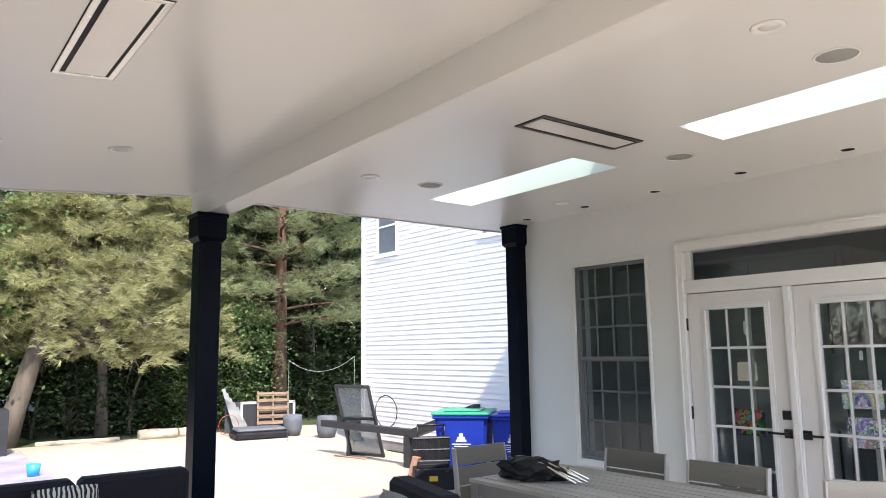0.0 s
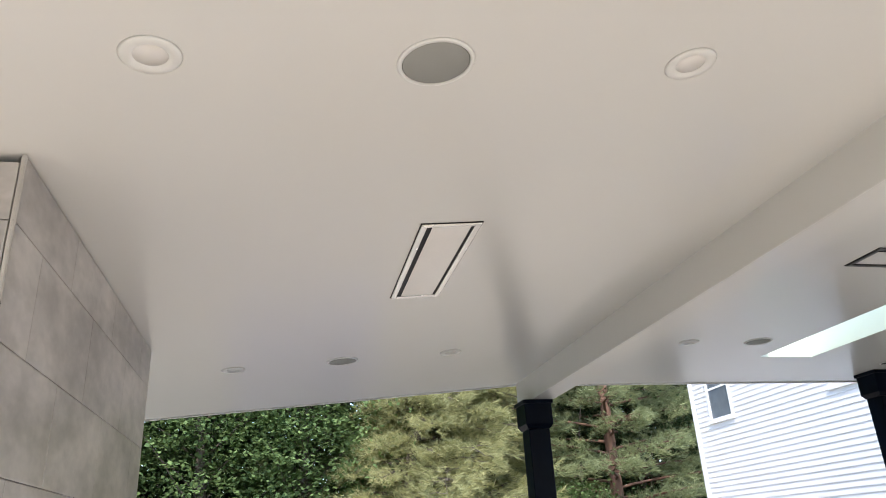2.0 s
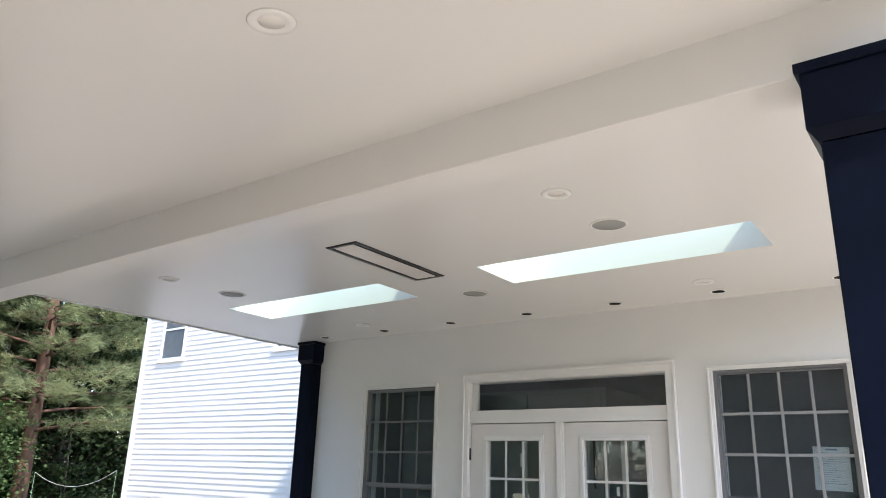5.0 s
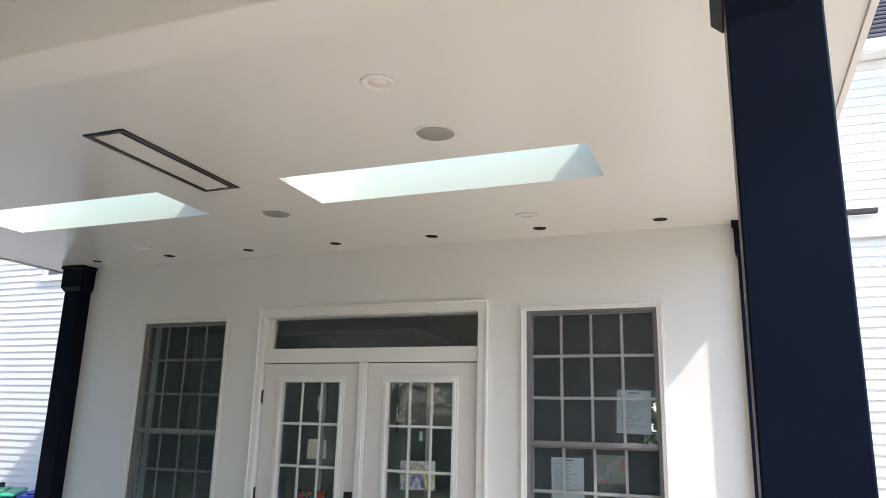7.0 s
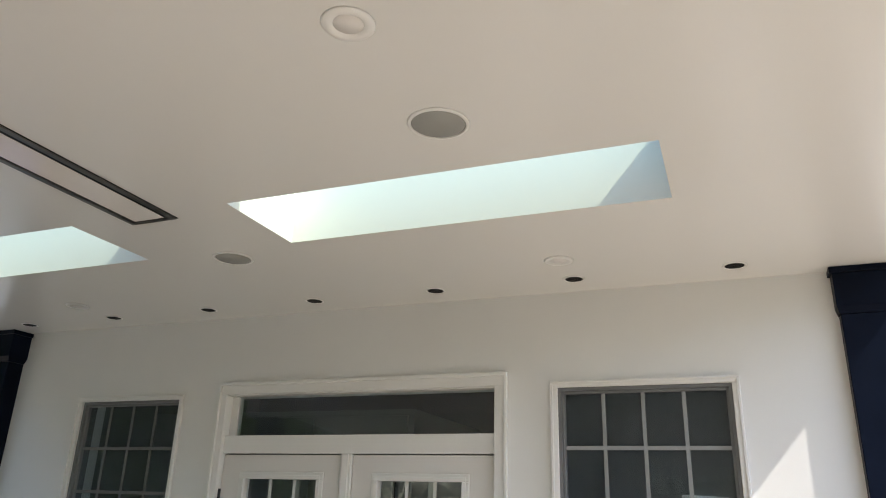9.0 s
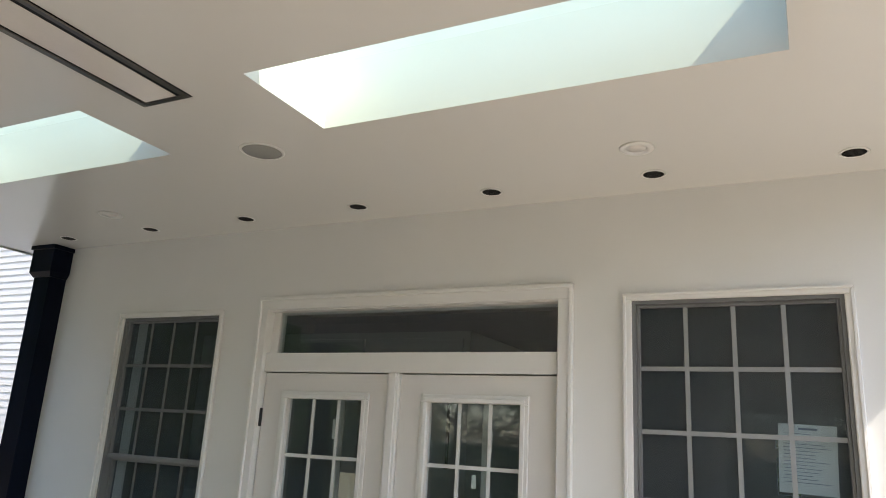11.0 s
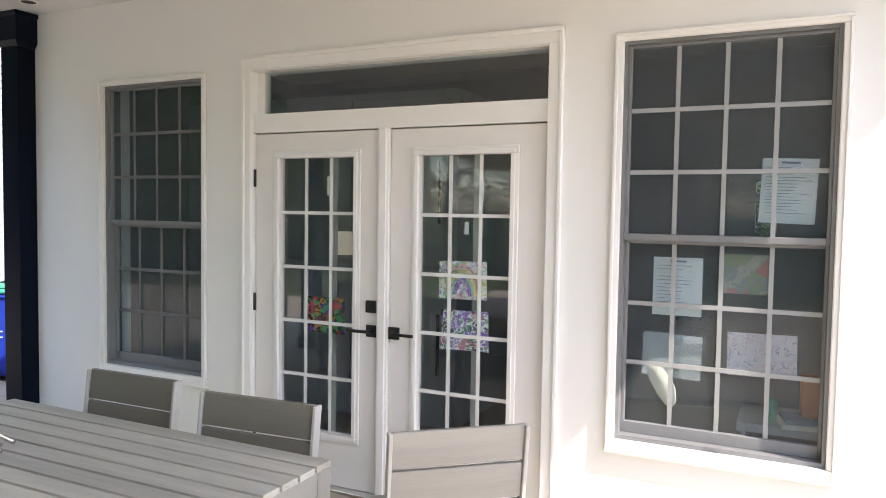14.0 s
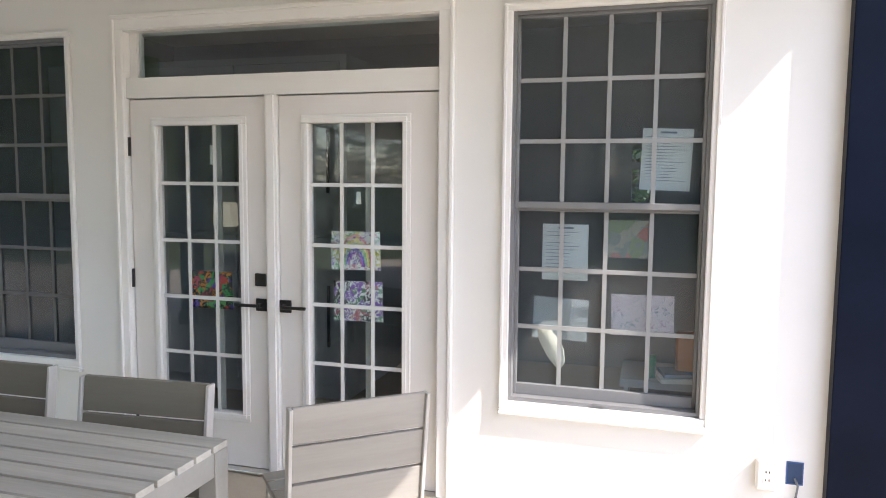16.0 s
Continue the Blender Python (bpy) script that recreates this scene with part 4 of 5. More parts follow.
# things lying on the table
rng = random.Random(4)
k = thing("tool_bag", "black cloth bag with folded metal poles on the table", "bag", pose(-3.61, 3.56, 0.7405, 0, 0, 35))
bm = bmesh.new()
bmesh.ops.create_icosphere(bm, subdivisions=3, radius=0.19)
for v in bm.verts:
    n = noise.noise(v.co * 14)
    v.co = Vector((v.co.x * 1.2 * (1 + 0.4 * n), v.co.y * 0.75 * (1 + 0.4 * n), max(0.0, 0.05 + v.co.z * 0.42 * (1 + 0.9 * n))))
part("cloth", bm, RUBBER, k, "crumpled black cloth")
for i in range(6):
    bm = bmesh.new()
    tube(bm, [(-0.18 + 0.012 * i, 0.04 + 0.03 * i, 0.13 - 0.006 * (i % 3)), (0.06 + 0.012 * i, -0.06 + 0.03 * i, 0.115 - 0.012 * (i % 2)), (0.3 + 0.03 * (i % 3), -0.17 + 0.034 * i, 0.014)], 0.0085, 8)
    part("pole", bm, STEEL, k, "thin metal pole")


def cushion(bm, w, h, d, seg=10):
    """A stuffed pillow, standing in the xz plane."""
    grid = {}
    for s in (-1, 1):
        for i in range(seg + 1):
            for j in range(seg + 1):
                u, v = 2 * i / seg - 1, 2 * j / seg - 1
                puff = max(0.0, (1 - u ** 4) * (1 - v ** 4)) ** 0.6
                grid[s, i, j] = bm.verts.new((w / 2 * u * (1 - 0.06 * v * v), s * d / 2 * puff, h / 2 * v * (1 - 0.06 * u * u)))
        for i in range(seg):
            for j in range(seg):
                bm.faces.new([grid[s, a, b] for a, b in ((i, j), (i + 1, j), (i + 1, j + 1), (i, j + 1))]).smooth = True
    bmesh.ops.remove_doubles(bm, verts=bm.verts, dist=0.002)


def sofa(name, label, category, w, m, pillow_x):
    """Upholstered seat facing local -y."""
    k = thing(name, label, category, m)
    part("base", boxes((-w / 2, -0.78, 0.08, w / 2, 0.0, 0.3), bevel=0.02), NAVYCLOTH, k)
    part("seat_cushion", boxes((-w / 2 + 0.01, -0.8, 0.302, w / 2 - 0.01, -0.2, 0.44), bevel=0.03), NAVYCLOTH, k)
    part("backrest", boxes((-w / 2, -0.17, 0.302, w / 2, 0.0, 0.765), bevel=0.03), NAVYCLOTH, k)
    for sx in (-1, 1):
        for y in (-0.74, -0.05):
            part("leg", boxes((sx * (w / 2 - 0.05) - 0.025, y - 0.025, 0.0, sx * (w / 2 - 0.05) + 0.025, y + 0.025, 0.079)), BLACK, k)
    if pillow_x is None:
        return k
    p = thing("throw_pillow", "black and white zebra-striped throw pillow leaning on the backrest", "pillow", m @ pose(pillow_x, -0.29, 0.60, 12), "zebra pillows")
    bm = bmesh.new()
    cushion(bm, 0.42, 0.32, 0.15)
    part("cover", bm, ZEBRA, p)
    return k


sofa("sofa_section", "navy upholstered outdoor sofa section", "sofa", 0.86, pose(-5.72, 0.73, 0, 0, 0, 90), 0.34)
sofa("sofa_section", "navy upholstered outdoor sofa section beside the column", "sofa", 0.74, pose(-5.72, 1.56, 0, 0, 0, 90), None)
sofa("armchair", "navy upholstered outdoor armchair with a striped pillow", "armchair", 0.8, pose(-3.82, 2.9, 0, 0, 0, -12), 0.1)

# ---- yard, towards the wood ----
BEFORE_YARD = set(scene.objects)


def wheeled_bin(m, lid_mat, label):
    k = thing("wheeled_bin", label, "bin", m, "wheeled bins")
    bm = bmesh.new()
    vs = box(bm, -0.29, -0.34, 0.06, 0.29, 0.34, 0.96)
    for v in vs[:4]:
        v.co.x *= 0.82
        v.co.y *= 0.8
    bmesh.ops.bevel(bm, geom=bm.edges[:], offset=0.035, segments=2, affect="EDGES")
    part("body", bm, BLUE_BIN, k, "blue plastic body")
    part("rim", boxes((-0.31, -0.36, 0.93, 0.31, 0.36, 0.975), bevel=0.012), BLUE_BIN, k)
    bm = boxes((-0.32, -0.37, 0.977, 0.32, 0.36, 1.02), bevel=0.015)
    box(bm, -0.2, -0.25, 1.02, 0.2, 0.22, 1.045, bevel=0.01)
    part("lid", bm, lid_mat, k)
    bm = bmesh.new()
    tube(bm, [(-0.24, 0.40, 0.96), (0.24, 0.40, 0.96)], 0.016)
    part("handle", bm, BLUE_BIN, k)
    for sx in (-1, 1):
        bm = bmesh.new()
        tube(bm, [(sx * 0.24, 0.3, 0.12), (sx * 0.29, 0.3, 0.12)], 0.12, 18)
        part("wheel", bm, RUBBER, k)
    bm = boxes((-0.055, -0.02, 0.6, 0.055, -0.012, 0.63), (-0.04, -0.02, 0.634, 0.04, -0.012, 0.67), (-0.02, -0.02, 0.674, 0.02, -0.012, 0.72))
    for i, w in enumerate((0.1, 0.075, 0.1, 0.06)):
        box(bm, -w, -0.02, 0.56 - i * 0.032, w, -0.012, 0.572 - i * 0.032)
    s = part("printed_mark", bm, PAPER, k, "white printed mark")
    for v in s.data.vertices:
        v.co.y += -0.34 + 0.012 + 0.0755 * (0.96 - v.co.z)
    return k


wheeled_bin(pose(-7.31, 5.97, 0, 0, 0, 42) @ Matrix.Diagonal((1.14, 1.1, 0.83, 1)), GREEN_LID, "blue wheeled bin with a green lid")
wheeled_bin(pose(-6.86, 6.35, 0, 0, 0, 45) @ Matrix.Diagonal((0.8, 0.8, 0.8, 1)), BLUE_BIN, "blue wheeled bin with a blue lid")


def frame_bars(w, h, b, d):
    return ((-w, -d, 0, -w + b, d, h), (w - b, -d, 0, w, d, h), (-w + b, -d, h - b, w - b, d, h), (-w + b, -d, 0, w - b, d, b))


# a framed insect screen standing on edge
k = thing("framed_screen", "dark framed insect screen leaning in the yard", "screen", pose(-9.93, 6.12, 0.0, 19, 0, 18))
part("frame", boxes(*frame_bars(0.35, 1.16, 0.045, 0.018), (-0.305, -0.016, 0.6, 0.305, 0.016, 0.64), bevel=0.003), GREYMETAL, k)
p = part("mesh", boxes((-0.305, -0.002, 0.045, 0.305, 0.002, 1.115)), glass("screen mesh", (0.72, 0.72, 0.72), 0.35), k, "grey see-through mesh")
# low dark table frame
k = thing("table_frame", "dark metal outdoor table frame lying on its side", "table frame", pose(-9.35, 5.9, 0, 0, 0, 6))
part("top_rail", boxes((-1.35, -0.06, 0.42, 0.85, 0.06, 0.52), bevel=0.01), GREYMETAL, k)
part("leg", boxes((0.72, -0.07, 0.0, 0.85, 0.07, 0.419), bevel=0.01), GREYMETAL, k)
part("leg", boxes((-0.72, 0.0, 0.0, -0.68, 0.04, 0.419), bevel=0.006), GREYMETAL, k)
bm = boxes((0.86, -0.08, 0.40, 2.1, 0.08, 0.52), bevel=0.01)
for v in bm.verts:
    v.co.z += 0.40 * (v.co.x - 0.86) / 1.24
part("raised_rail", bm, GREYMETAL, k)
bm = bmesh.new()
tube(bm, [(-0.05 + 0.26 * math.cos(a), 0.25, 0.7 + 0.24 * math.sin(a)) for a in [i * 0.42 for i in range(16)]], 0.008, 6)
k = part("hoop", bm, BLACK, k, "thin black hoop")
bm = bmesh.new()
tube(bm, [(-10.25, 5.72, 0.012), (-9.6, 5.9, 0.012)], 0.011, 6)
k = thing("orange_pole", "orange and white pole lying on the concrete", "pole")
part("rod", bm, ORANGE, k)
# toolbox
k = thing("toolbox", "open black tool chest with a yellow mark", "toolbox", pose(-7.1, 5.3, 0, 0, 0, 60) @ Matrix.Scale(0.82, 4))
part("case", boxes((-0.28, -0.2, 0.0, 0.28, 0.2, 0.3), (-0.28, 0.205, 0.3, 0.28, 0.26, 0.7), bevel=0.015), RUBBER, k)
part("tray", boxes((-0.22, -0.15, 0.301, 0.22, 0.12, 0.36), bevel=0.01), RUBBER, k)
for i in range(5):
    part("rib", boxes((-0.25 + i * 0.115, 0.196, 0.4, -0.21 + i * 0.115, 0.205, 0.66)), BLACK, k)
for x in (-0.2, 0.15):
    part("latch", boxes((x, -0.212, 0.25, x + 0.05, -0.2, 0.31)), BLACK, k)
part("label_plate", boxes((-0.075, -0.206, 0.13, 0.045, -0.2, 0.2)), YELLOW, k, "yellow label")
bm = bmesh.new()
for sx in (-0.2, 0.2):
    tube(bm, [(sx, 0.24, 0.6), (sx, 0.24, 0.86)], 0.012, 6)
tube(bm, [(-0.21, 0.24, 0.86), (0.21, 0.24, 0.86)], 0.019, 6)
part("lid_rail", boxes((-0.27, 0.19, 0.675, 0.27, 0.204, 0.69), (-0.27, 0.19, 0.51, 0.27, 0.204, 0.522), (-0.27, 0.19, 0.345, 0.27, 0.204, 0.36)), GREYFRAME, k, "grey moulded rails in the lid")
part("pull_handle", bm, BLACK, k)
k = thing("cardboard_sleeve", "orange and brown cardboard sleeve leaning on the toolbox", "box", pose(-7.42, 5.2, 0, 0, 16, 30) @ Matrix.Scale(0.78, 4))
part("sleeve", boxes((-0.05, -0.1, 0.0, 0.05, 0.1, 0.46), bevel=0.004), ORANGE, k)


def planter(x, y, r, h):
    k = thing("planter", "round grey planter on the patio", "planter", pose(x, y, 0), "grey planters")
    bm = bmesh.new()
    lathe(bm, [(0.0, 0.0), (r * 0.75, 0.0), (r * 0.95, h * 0.35), (r, h * 0.7), (r * 0.9, h), (r * 0.8, h), (r * 0.82, h * 0.85), (0.0, h * 0.85)], 24)
    part("pot", bm, CLAY, k)


planter(-12.6, 6.85, 0.2, 0.4)
planter(-13.35, 6.5, 0.19, 0.4)
planter(-11.7, 7.1, 0.17, 0.36)
# pallet leaning on a white frame
k = thing("pallet", "weathered wooden pallet standing on edge", "pallet", pose(-14.05, 6.4, 0.16, -14, 0, 70) @ Matrix.Scale(0.88, 4))
for i in range(6):
    part("board", boxes((-0.36, -0.01, 0.03 + i * 0.125, 0.36, 0.008, 0.105 + i * 0.125), bevel=0.002), PALLET, k)
for x in (-0.36, -0.02, 0.32):
    part("stringer", boxes((x, -0.1, 0.0, x + 0.04, -0.0105, 0.76)), PALLET, k)
for i in range(5):
    part("board", boxes((-0.36, -0.122, 0.0 + i * 0.17, 0.36, -0.101, 0.05 + i * 0.17), bevel=0.002), PALLET, k)
k = thing("white_frame", "pale metal frame standing behind the pallet", "frame", pose(-14.3, 6.4, 0, 0, 0, 70))
part("frame", boxes((-0.55, -0.03, 0, -0.5, 0.03, 0.62), (0.5, -0.03, 0, 0.55, 0.03, 0.62), (-0.55, -0.03, 0.57, 0.55, 0.03, 0.62), bevel=0.006), ALUMINIUM, k)
part("panel", boxes((-0.5, -0.008, 0.02, 0.5, 0.008, 0.57)), GREYMETAL, k, "dark panel")
k = thing("cargo_box", "flat grey plastic cargo box on the concrete", "box", pose(-13.45, 5.85, 0, 0, 0, 80))
part("tray", boxes((-0.5, -0.32, 0.0, 0.5, 0.32, 0.13), bevel=0.03), RUBBER, k)
part("lid", boxes((-0.46, -0.28, 0.131, 0.46, 0.28, 0.2), bevel=0.03), CLAY, k, "grey lid")
PALEBOARD = material("weathered board", (0.22, 0.22, 0.21), 0.8, vary=0.35, scale=5, bump=0.3)
k = thing("board_stack", "pale weathered boards leaning together", "boards", pose(-14.35, 5.8, 0, -10, 0, 75))
for i in range(5):
    b = part("board", boxes((-0.035, -0.01, 0.0, 0.035, 0.008, 0.95 - i * 0.09), bevel=0.003), PALEBOARD, k)
    b.matrix_basis = pose(-0.02 + i * 0.06, 0.022 * i, 0.0, 0, -17 - 2 * i, 0)
k = thing("black_panel", "dark panel leaning at the edge of the patio", "panel", pose(-14.55, 5.95, 0, -8, 0, 75))
part("sheet", boxes((-0.34, -0.015, 0.0, 0.34, 0.015, 0.62), bevel=0.004), GREYMETAL, k)
bm = bmesh.new()
tube(bm, [(-14.1, 5.5 + 0.2 * math.cos(a), 0.21 + 0.2 * math.sin(a)) for a in [i * 0.45 for i in range(15)]], 0.006, 6)
part("coil", bm, material("red hose", (0.4, 0.06, 0.04), 0.5), thing("garden_hose", "coil of red hose standing against the boards", "hose"))
# logs edging the patio
for x, y, ln, r, rz in ((-14.75, 4.35, 0.7, 0.1, 84), (-14.8, 5.0, 0.5, 0.09, 92), (-15.0, 3.0, 1.4, 0.045, 86)):
    k = thing("log", "pale cut log edging the concrete", "log", pose(x, y, r - 0.02, 0, 0, rz), "edging logs")
    bm = bmesh.new()
    tube(bm, [(-ln / 2, 0, 0), (-ln / 6, 0.01, 0.006), (ln / 5, -0.01, 0), (ln / 2, 0, 0.004)], [r, r * 1.05, r * 0.97, r * 0.93], 12)
    part("wood", bm, LOGWOOD, k)
k = thing("outdoor_mat", "faded purple-grey mat on the concrete", "mat", pose(-12.4, 0.9, 0))
part("cloth", boxes((-1.75, -1.4, 0.001, 1.75, 1.05, 0.012), bevel=0.003), MAT_CLOTH, k)
k = thing("bucket", "small bright blue tub on the mat", "bucket", pose(-11.3, 1.75, 0.0125))
bm = bmesh.new()
lathe(bm, [(0, 0), (0.07, 0), (0.09, 0.16), (0.08, 0.16), (0.065, 0.02), (0, 0.02)], 20)
part("tub", bm, material("bright blue plastic", (0.03, 0.3, 0.8), 0.4), k)
k = thing("dark_cabinet", "dark grey outdoor cabinet at the edge of the patio", "cabinet", pose(-14.1, 1.35, 0))
part("body", boxes((-0.25, -0.5, 0.0, 0.25, 0.38, 0.75), bevel=0.01), GREYMETAL, k)
for ob in list(scene.objects):
    if ob not in BEFORE_YARD and ob.parent is None:
        ob.matrix_basis = YARD @ ob.matrix_basis
# rope between two poles
bm = bmesh.new()
ends = [Vector((-16.2, 7.75, 1.42)), Vector((-14.4, 8.5, 1.5))]
pts = [ends[0].lerp(ends[1], i / 10) - Vector((0, 0, 0.3 * (1 - (i / 5 - 1) ** 2))) for i in range(11)]
tube(bm, pts, 0.0045, 5)
k = thing("slack_rope", "pale rope hanging slack between two thin poles", "rope")
part("rope", bm, ALUMINIUM, k)
for e in ends:
    bm = bmesh.new()
    tube(bm, [(e.x, e.y, YARD_Z), e], 0.006, 6)
    part("pole", bm, GREENPOLE, k, "thin green pole")

# ---- on and behind the glass ----
GY = WY + 0.105


def sheet_of_paper(x0, z0, x1, z1, y, mat, label, rows=0, tilt=0.0):
    k = thing("paper_sheet", label, "paper", pose((x0 + x1) / 2, y, (z0 + z1) / 2, 0, tilt, 0), "papers taped to the glass")
    w, h = abs(x1 - x0) / 2, abs(z1 - z0) / 2
    bm = bmesh.new()
    n = 6
    g = [[bm.verts.new((-w + 2 * w * i / n, 0.004 * math.sin(3 * i / n + 2 * j / n), -h + 2 * h * j / n)) for j in range(n + 1)] for i in range(n + 1)]
    for i in range(n):
        for j in range(n):
            bm.faces.new((g[i][j], g[i + 1][j], g[i + 1][j + 1], g[i][j + 1])).smooth = True
    part("sheet", bm, mat, k)
    if rows:
        bm = bmesh.new()
        r = random.Random(rows)
        for i in range(rows):
            z = h * 0.72 - i * (1.5 * h / rows)
            if r.random() < 0.12:
                continue
            box(bm, -w * 0.82, -0.0075, z - h * 0.008, -w * 0.82 + w * 1.64 * r.uniform(0.55, 1.0), -0.0065, z + h * 0.008)
        box(bm, -w * 0.3, -0.0075, h * 0.84, w * 0.35, -0.0065, h * 0.9)
        part("print", bm, INK, k, "lines of small print")
    return k


INKS = [(0.55, 0.06, 0.05), (0.04, 0.35, 0.1), (0.62, 0.22, 0.03), (0.12, 0.06, 0.4), (0.45, 0.05, 0.1), (0.1, 0.4, 0.12)]
BRIGHT = scribbles("bold painting", (0.02, 0.02, 0.02), INKS, 26, 0.53)
RAINBOW = scribbles("rainbow drawing", (0.84, 0.84, 0.84), [(0.6, 0.25, 0.3), (0.6, 0.6, 0.15), (0.25, 0.5, 0.3), (0.2, 0.12, 0.5), (0.65, 0.3, 0.4)], 24, 0.04, True)
PURPLE = scribbles("purple drawing", (0.82, 0.85, 0.84), [(0.1, 0.1, 0.12), (0.3, 0.15, 0.55), (0.15, 0.3, 0.2), (0.55, 0.2, 0.25)], 26, 0.075, True)
PALEPINK = scribbles("pale pink drawing", (0.68, 0.58, 0.61), [(0.25, 0.3, 0.35), (0.5, 0.3, 0.4), (0.3, 0.4, 0.42)], 14, 0.014, True)
FADED = scribbles("faded red drawing", (0.3, 0.3, 0.27), [(0.5, 0.2, 0.17), (0.3, 0.33, 0.2), (0.42, 0.38, 0.3), (0.5, 0.24, 0.22)], 11, 0.55)
sheet_of_paper(-0.950, 1.578, -0.726, 1.862, GY, PAPER, "printed white notice behind the window", 15, 2)
sheet_of_paper(-1.406, 1.134, -1.183, 1.409, GY + 0.03, PAPER, "printed white letter behind the window", 12)
sheet_of_paper(-1.446, 0.838, -1.176, 1.046, GY + 0.03, material("dull paper", (0.4, 0.42, 0.43), 0.8), "blank pale sheet behind the window", 0, 2)
sheet_of_paper(-1.066, 0.881, -0.776, 1.08, GY + 0.03, PALEPINK, "pale pink child's drawing behind the window", 0, -1)
sheet_of_paper(-1.096, 1.254, -0.906, 1.435, GY + 0.03, FADED, "faded red and green drawing behind the window")
sheet_of_paper(-3.374, 0.894, -3.102, 1.102, LY + 0.034, BRIGHT, "bold red green and orange painting on the door glass")
rb = sheet_of_paper(-2.508, 1.147, -2.230, 1.348, LY + 0.034, RAINBOW, "child's rainbow drawing on the door glass", 0, -1)
for i, (r, c) in enumerate(((0.118, (0.7, 0.3, 0.32)), (0.1, (0.75, 0.7, 0.2)), (0.082, (0.3, 0.6, 0.35)), (0.064, (0.12, 0.1, 0.5)), (0.05, (0.35, 0.12, 0.5)))):
    bm = bmesh.new()
    for q in range(3):
        tube(bm, [((r + 0.004 * q) * 0.72 * math.cos(a), -0.0062, -0.085 + 1.35 * (r + 0.004 * q) * math.sin(a) + 0.003 * math.sin(9 * a + q)) for a in [0.2 * n for n in range(16)]], 0.0012, 4)
    part("crayon_arc", bm, material("crayon", c, 0.8), rb)
sheet_of_paper(-2.494, 0.876, -2.216, 1.088, LY + 0.034, PURPLE, "child's purple scribble drawing on the door glass", 0, -1)
sheet_of_paper(-2.365, 1.49, -2.338, 1.555, LY + 0.034, PAPER, "small white tag on the door glass")
for x, z in ((-3.22, 1.745), (-2.27, 1.72)):
    k = thing("door_latch", "small pale oval latch on the door glass", "latch", pose(x, LY + 0.03, z))
    part("plate", boxes((-0.012, 0, -0.055, 0.012, 0.012, 0.055), bevel=0.005), TRIM, k)
k = thing("cloth_glove", "crumpled cream cloth glove stuck behind the window", "glove", pose(-1.345, GY + 0.045, 0.8))
bm = bmesh.new()
tube(bm, [(-0.05, 0, 0.1), (-0.042, 0, 0.075), (-0.012, 0, 0.02), (0.014, 0, -0.035), (0.038, 0, -0.085), (0.046, 0, -0.1)], [0.038, 0.047, 0.05, 0.046, 0.03, 0.01], 16)
for v in bm.verts:
    n = noise.noise(v.co * 22)
    v.co = Vector((v.co.x * (1 + 0.22 * n), v.co.y * 0.4 + 0.012 * n, v.co.z + 0.012 * n))
part("cloth", bm, material("cream cloth", (0.72, 0.67, 0.56), 0.9, bump=0.4), k)

# furniture in the room, dim through the glass
k = thing("tall_cabinet", "tall grey kitchen cabinet with long black handles indoors", "cabinet", pose(-5.2, 7.2, 0))
part("body", boxes((-0.4, -0.3, 0.0, 2.2, 1.28, 2.5)), CABINET, k)
for i in range(3):
    for z0, z1 in ((0.1, 1.2), (1.22, 2.45)):
        d = part("door", boxes((-0.38 + i * 0.85, -0.322, z0, 0.45 + i * 0.85, -0.301, z1), bevel=0.004), CABINET, k)
        hx = 0.36 + i * 0.85 if i % 2 == 0 else -0.3 + i * 0.85
        part("handle", boxes((hx, -0.345, z0 + 0.3, hx + 0.015, -0.323, z0 + 0.75)), BLACK, d)
k = thing("storage_shelf", "low shelf with papers and an orange box indoors", "shelf", pose(-0.62, 5.95, 0))
part("top", boxes((-0.4, -0.2, 0.6, 0.4, 0.2, 0.64)), CABINET, k)
for x in (-0.38, 0.36):
    part("side", boxes((x, -0.2, 0, x + 0.02, 0.2, 0.599)), CABINET, k)
k = thing("storage_box", "orange plastic box on the shelf indoors", "box", pose(-0.7, 5.9, 0.6405))
part("box", boxes((-0.055, -0.06, 0, 0.055, 0.06, 0.22), bevel=0.01), material("orange plastic", (0.7, 0.2, 0.05), 0.5), k)
k = thing("book_pile", "white and blue booklets on the shelf indoors", "booklets", pose(-0.76, 5.85, 0.6405, 0, 0, 12))
part("booklet", boxes((-0.09, -0.12, 0, 0.09, 0.06, 0.02)), PAPER, k)
part("booklet", boxes((-0.07, -0.1, 0.021, 0.1, 0.06, 0.04)), material("blue card", (0.06, 0.2, 0.35), 0.6), k)
k = thing("marker_pot", "small green tub on the shelf indoors", "tub", pose(-0.875, 5.83, 0.6405))
bm = bmesh.new()
lathe(bm, [(0, 0), (0.025, 0), (0.028, 0.11), (0, 0.11)], 16)
part("tub", bm, GREEN_LID, k)
k = thing("wall_lamp", "small pale lit lamp on the cabinet front indoors", "lamp", pose(-3.94, 6.876, 1.354))
part("back_plate", boxes((-0.05, -0.012, -0.06, 0.05, -0.001, 0.06), bevel=0.004), ALUMINIUM, k)
GLOW = bpy.data.materials.new("lit lamp shade")
GLOW.use_nodes = True
GLOW.node_tree.nodes["Principled BSDF"].inputs["Base Color"].default_value = (0.8, 0.75, 0.65, 1)
GLOW.node_tree.nodes["Principled BSDF"].inputs["Emission Color"].default_value = (1.0, 0.88, 0.66, 1)
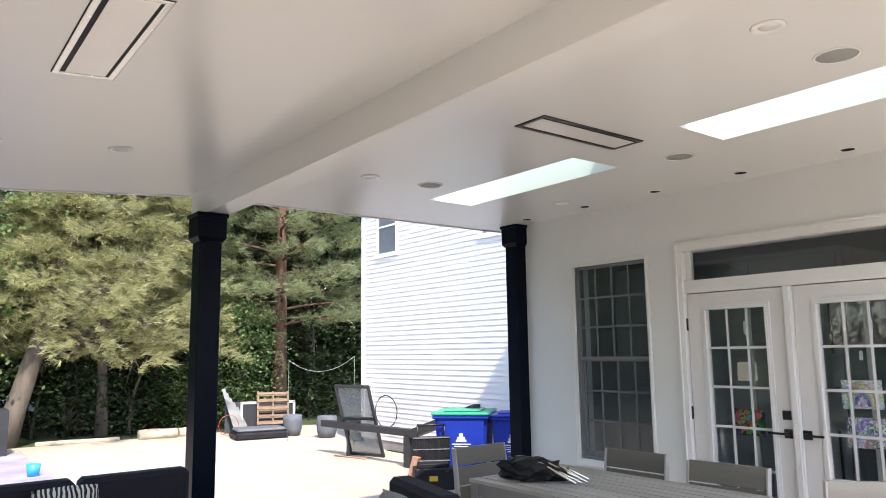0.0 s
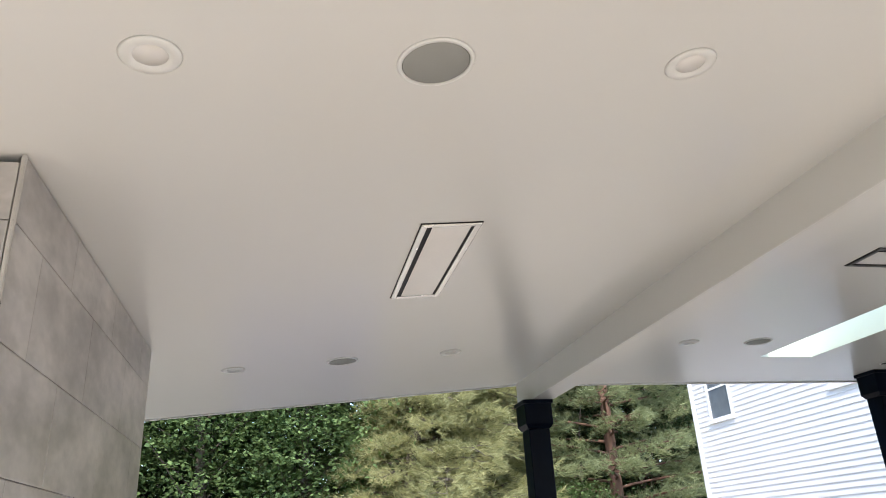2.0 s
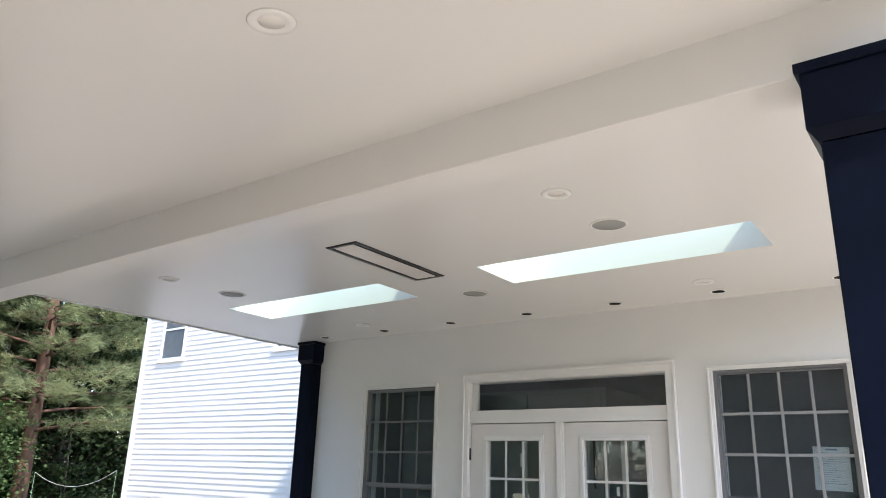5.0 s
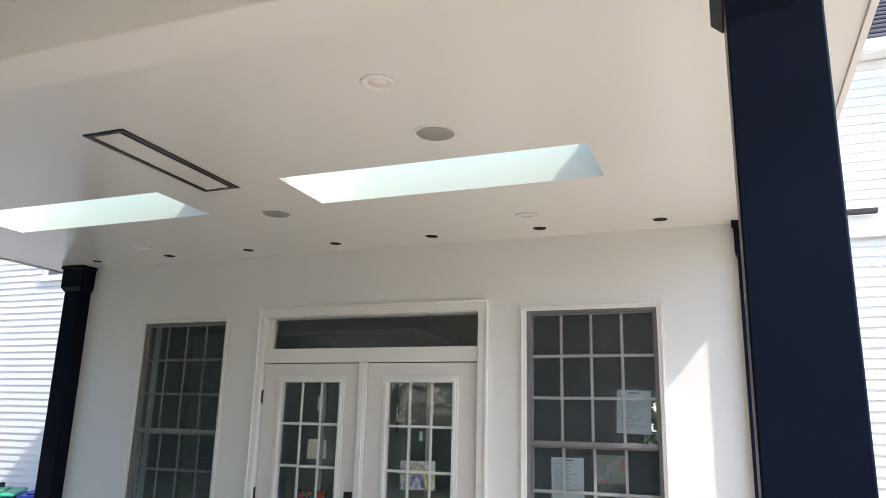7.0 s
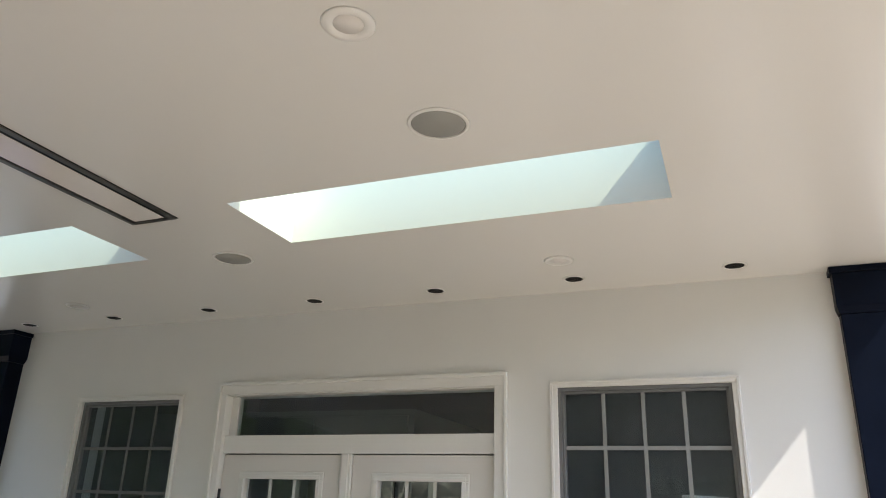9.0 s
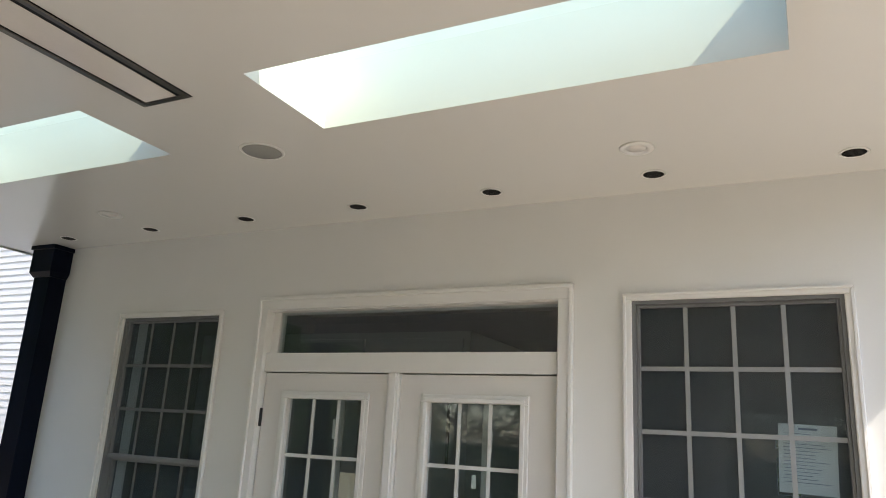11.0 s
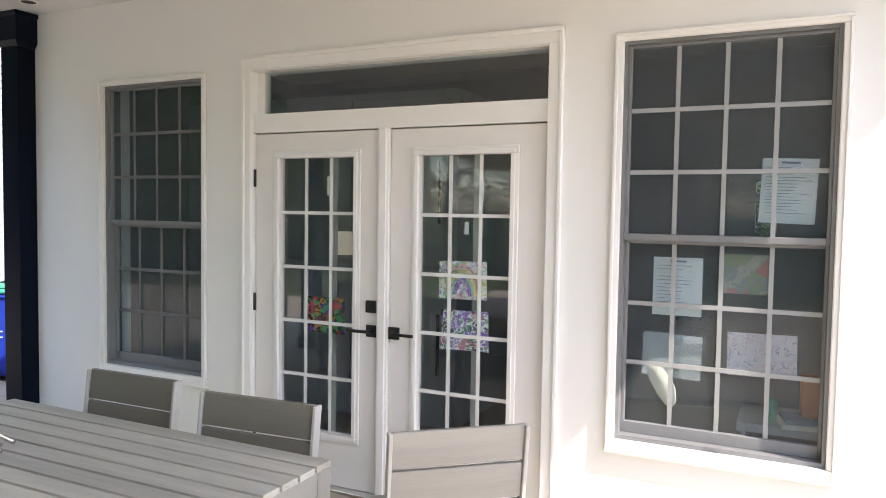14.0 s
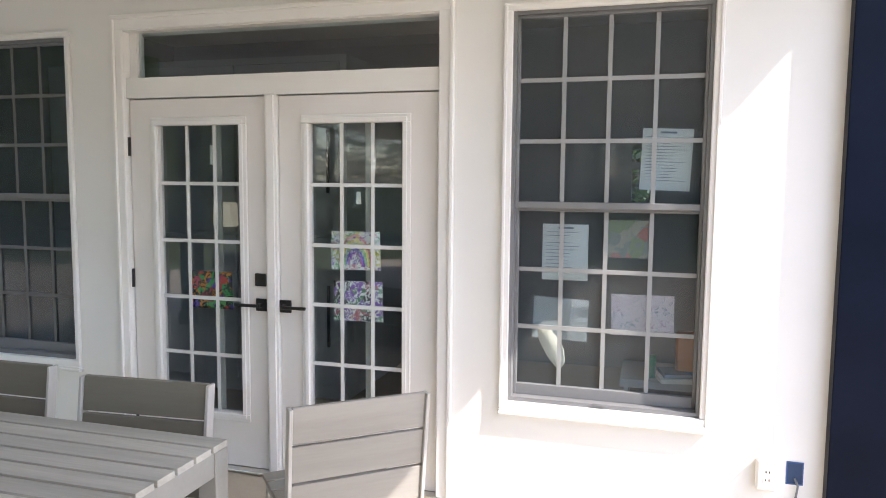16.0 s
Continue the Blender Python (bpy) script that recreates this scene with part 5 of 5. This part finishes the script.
GLOW.node_tree.nodes["Principled BSDF"].inputs["Emission Strength"].default_value = 0.05
bm = boxes((-0.085, -0.11, -0.09, 0.085, -0.013, 0.09), bevel=0.012)
for v in bm.verts:
    if v.co.z > 0:
        v.co.x *= 0.9
part("shade", bm, GLOW, k, "pale lit shade")
k = thing("room_partition", "dim grey post and panel indoors", "partition", pose(-2.3, 7.4, 0))
part("post", boxes((-0.06, -0.06, 0, 0.06, 0.06, CZ - 0.002)), CABINET, k)

# ---- sockets by the right column ----
k = thing("wall_socket", "white plug-in adapter on a wall outlet", "socket", pose(-0.365, WY, 0.33))
part("plate", boxes((-0.04, -0.008, -0.065, 0.04, -0.0005, 0.065), bevel=0.003), TRIM, k)
part("adapter", boxes((-0.046, -0.045, -0.072, 0.046, -0.008, 0.075), bevel=0.01), TRIM, k, "white plastic adapter")
part("outlet_face", boxes((-0.016, -0.047, -0.035, 0.018, -0.045, 0.035), bevel=0.001), LAMP_WHITE, k)
for z in (-0.018, 0.018):
    part("slot", boxes((-0.008, -0.0485, z - 0.005, -0.004, -0.047, z + 0.005), (0.006, -0.0485, z - 0.005, 0.01, -0.047, z + 0.005)), BLACK, k)
k = thing("junction_box", "open blue electrical box with a grey cable", "junction box", pose(-0.248, WY, 0.34))
part("box", boxes((-0.035, -0.004, -0.052, -0.03, -0.0005, 0.052), (0.03, -0.004, -0.052, 0.035, -0.0005, 0.052), (-0.03, -0.004, 0.047, 0.03, -0.0005, 0.052), (-0.03, -0.004, -0.052, 0.03, -0.0005, -0.047)), material("blue box plastic", (0.03, 0.1, 0.28), 0.5), k)
# flat plate in darker blue, painted as the shade inside the box
part("cavity", boxes((-0.03, -0.002, -0.047, 0.03, -0.0006, 0.047)), material("shaded box blue", (0.02, 0.05, 0.12), 0.6), k)
bm = bmesh.new()
tube(bm, [(0.0, -0.004, -0.02), (0.012, -0.02, -0.05), (0.005, -0.025, -0.1), (-0.03, -0.02, -0.18), (-0.05, -0.018, -0.338)], 0.005, 8)
part("cable", bm, GREYFRAME, k)
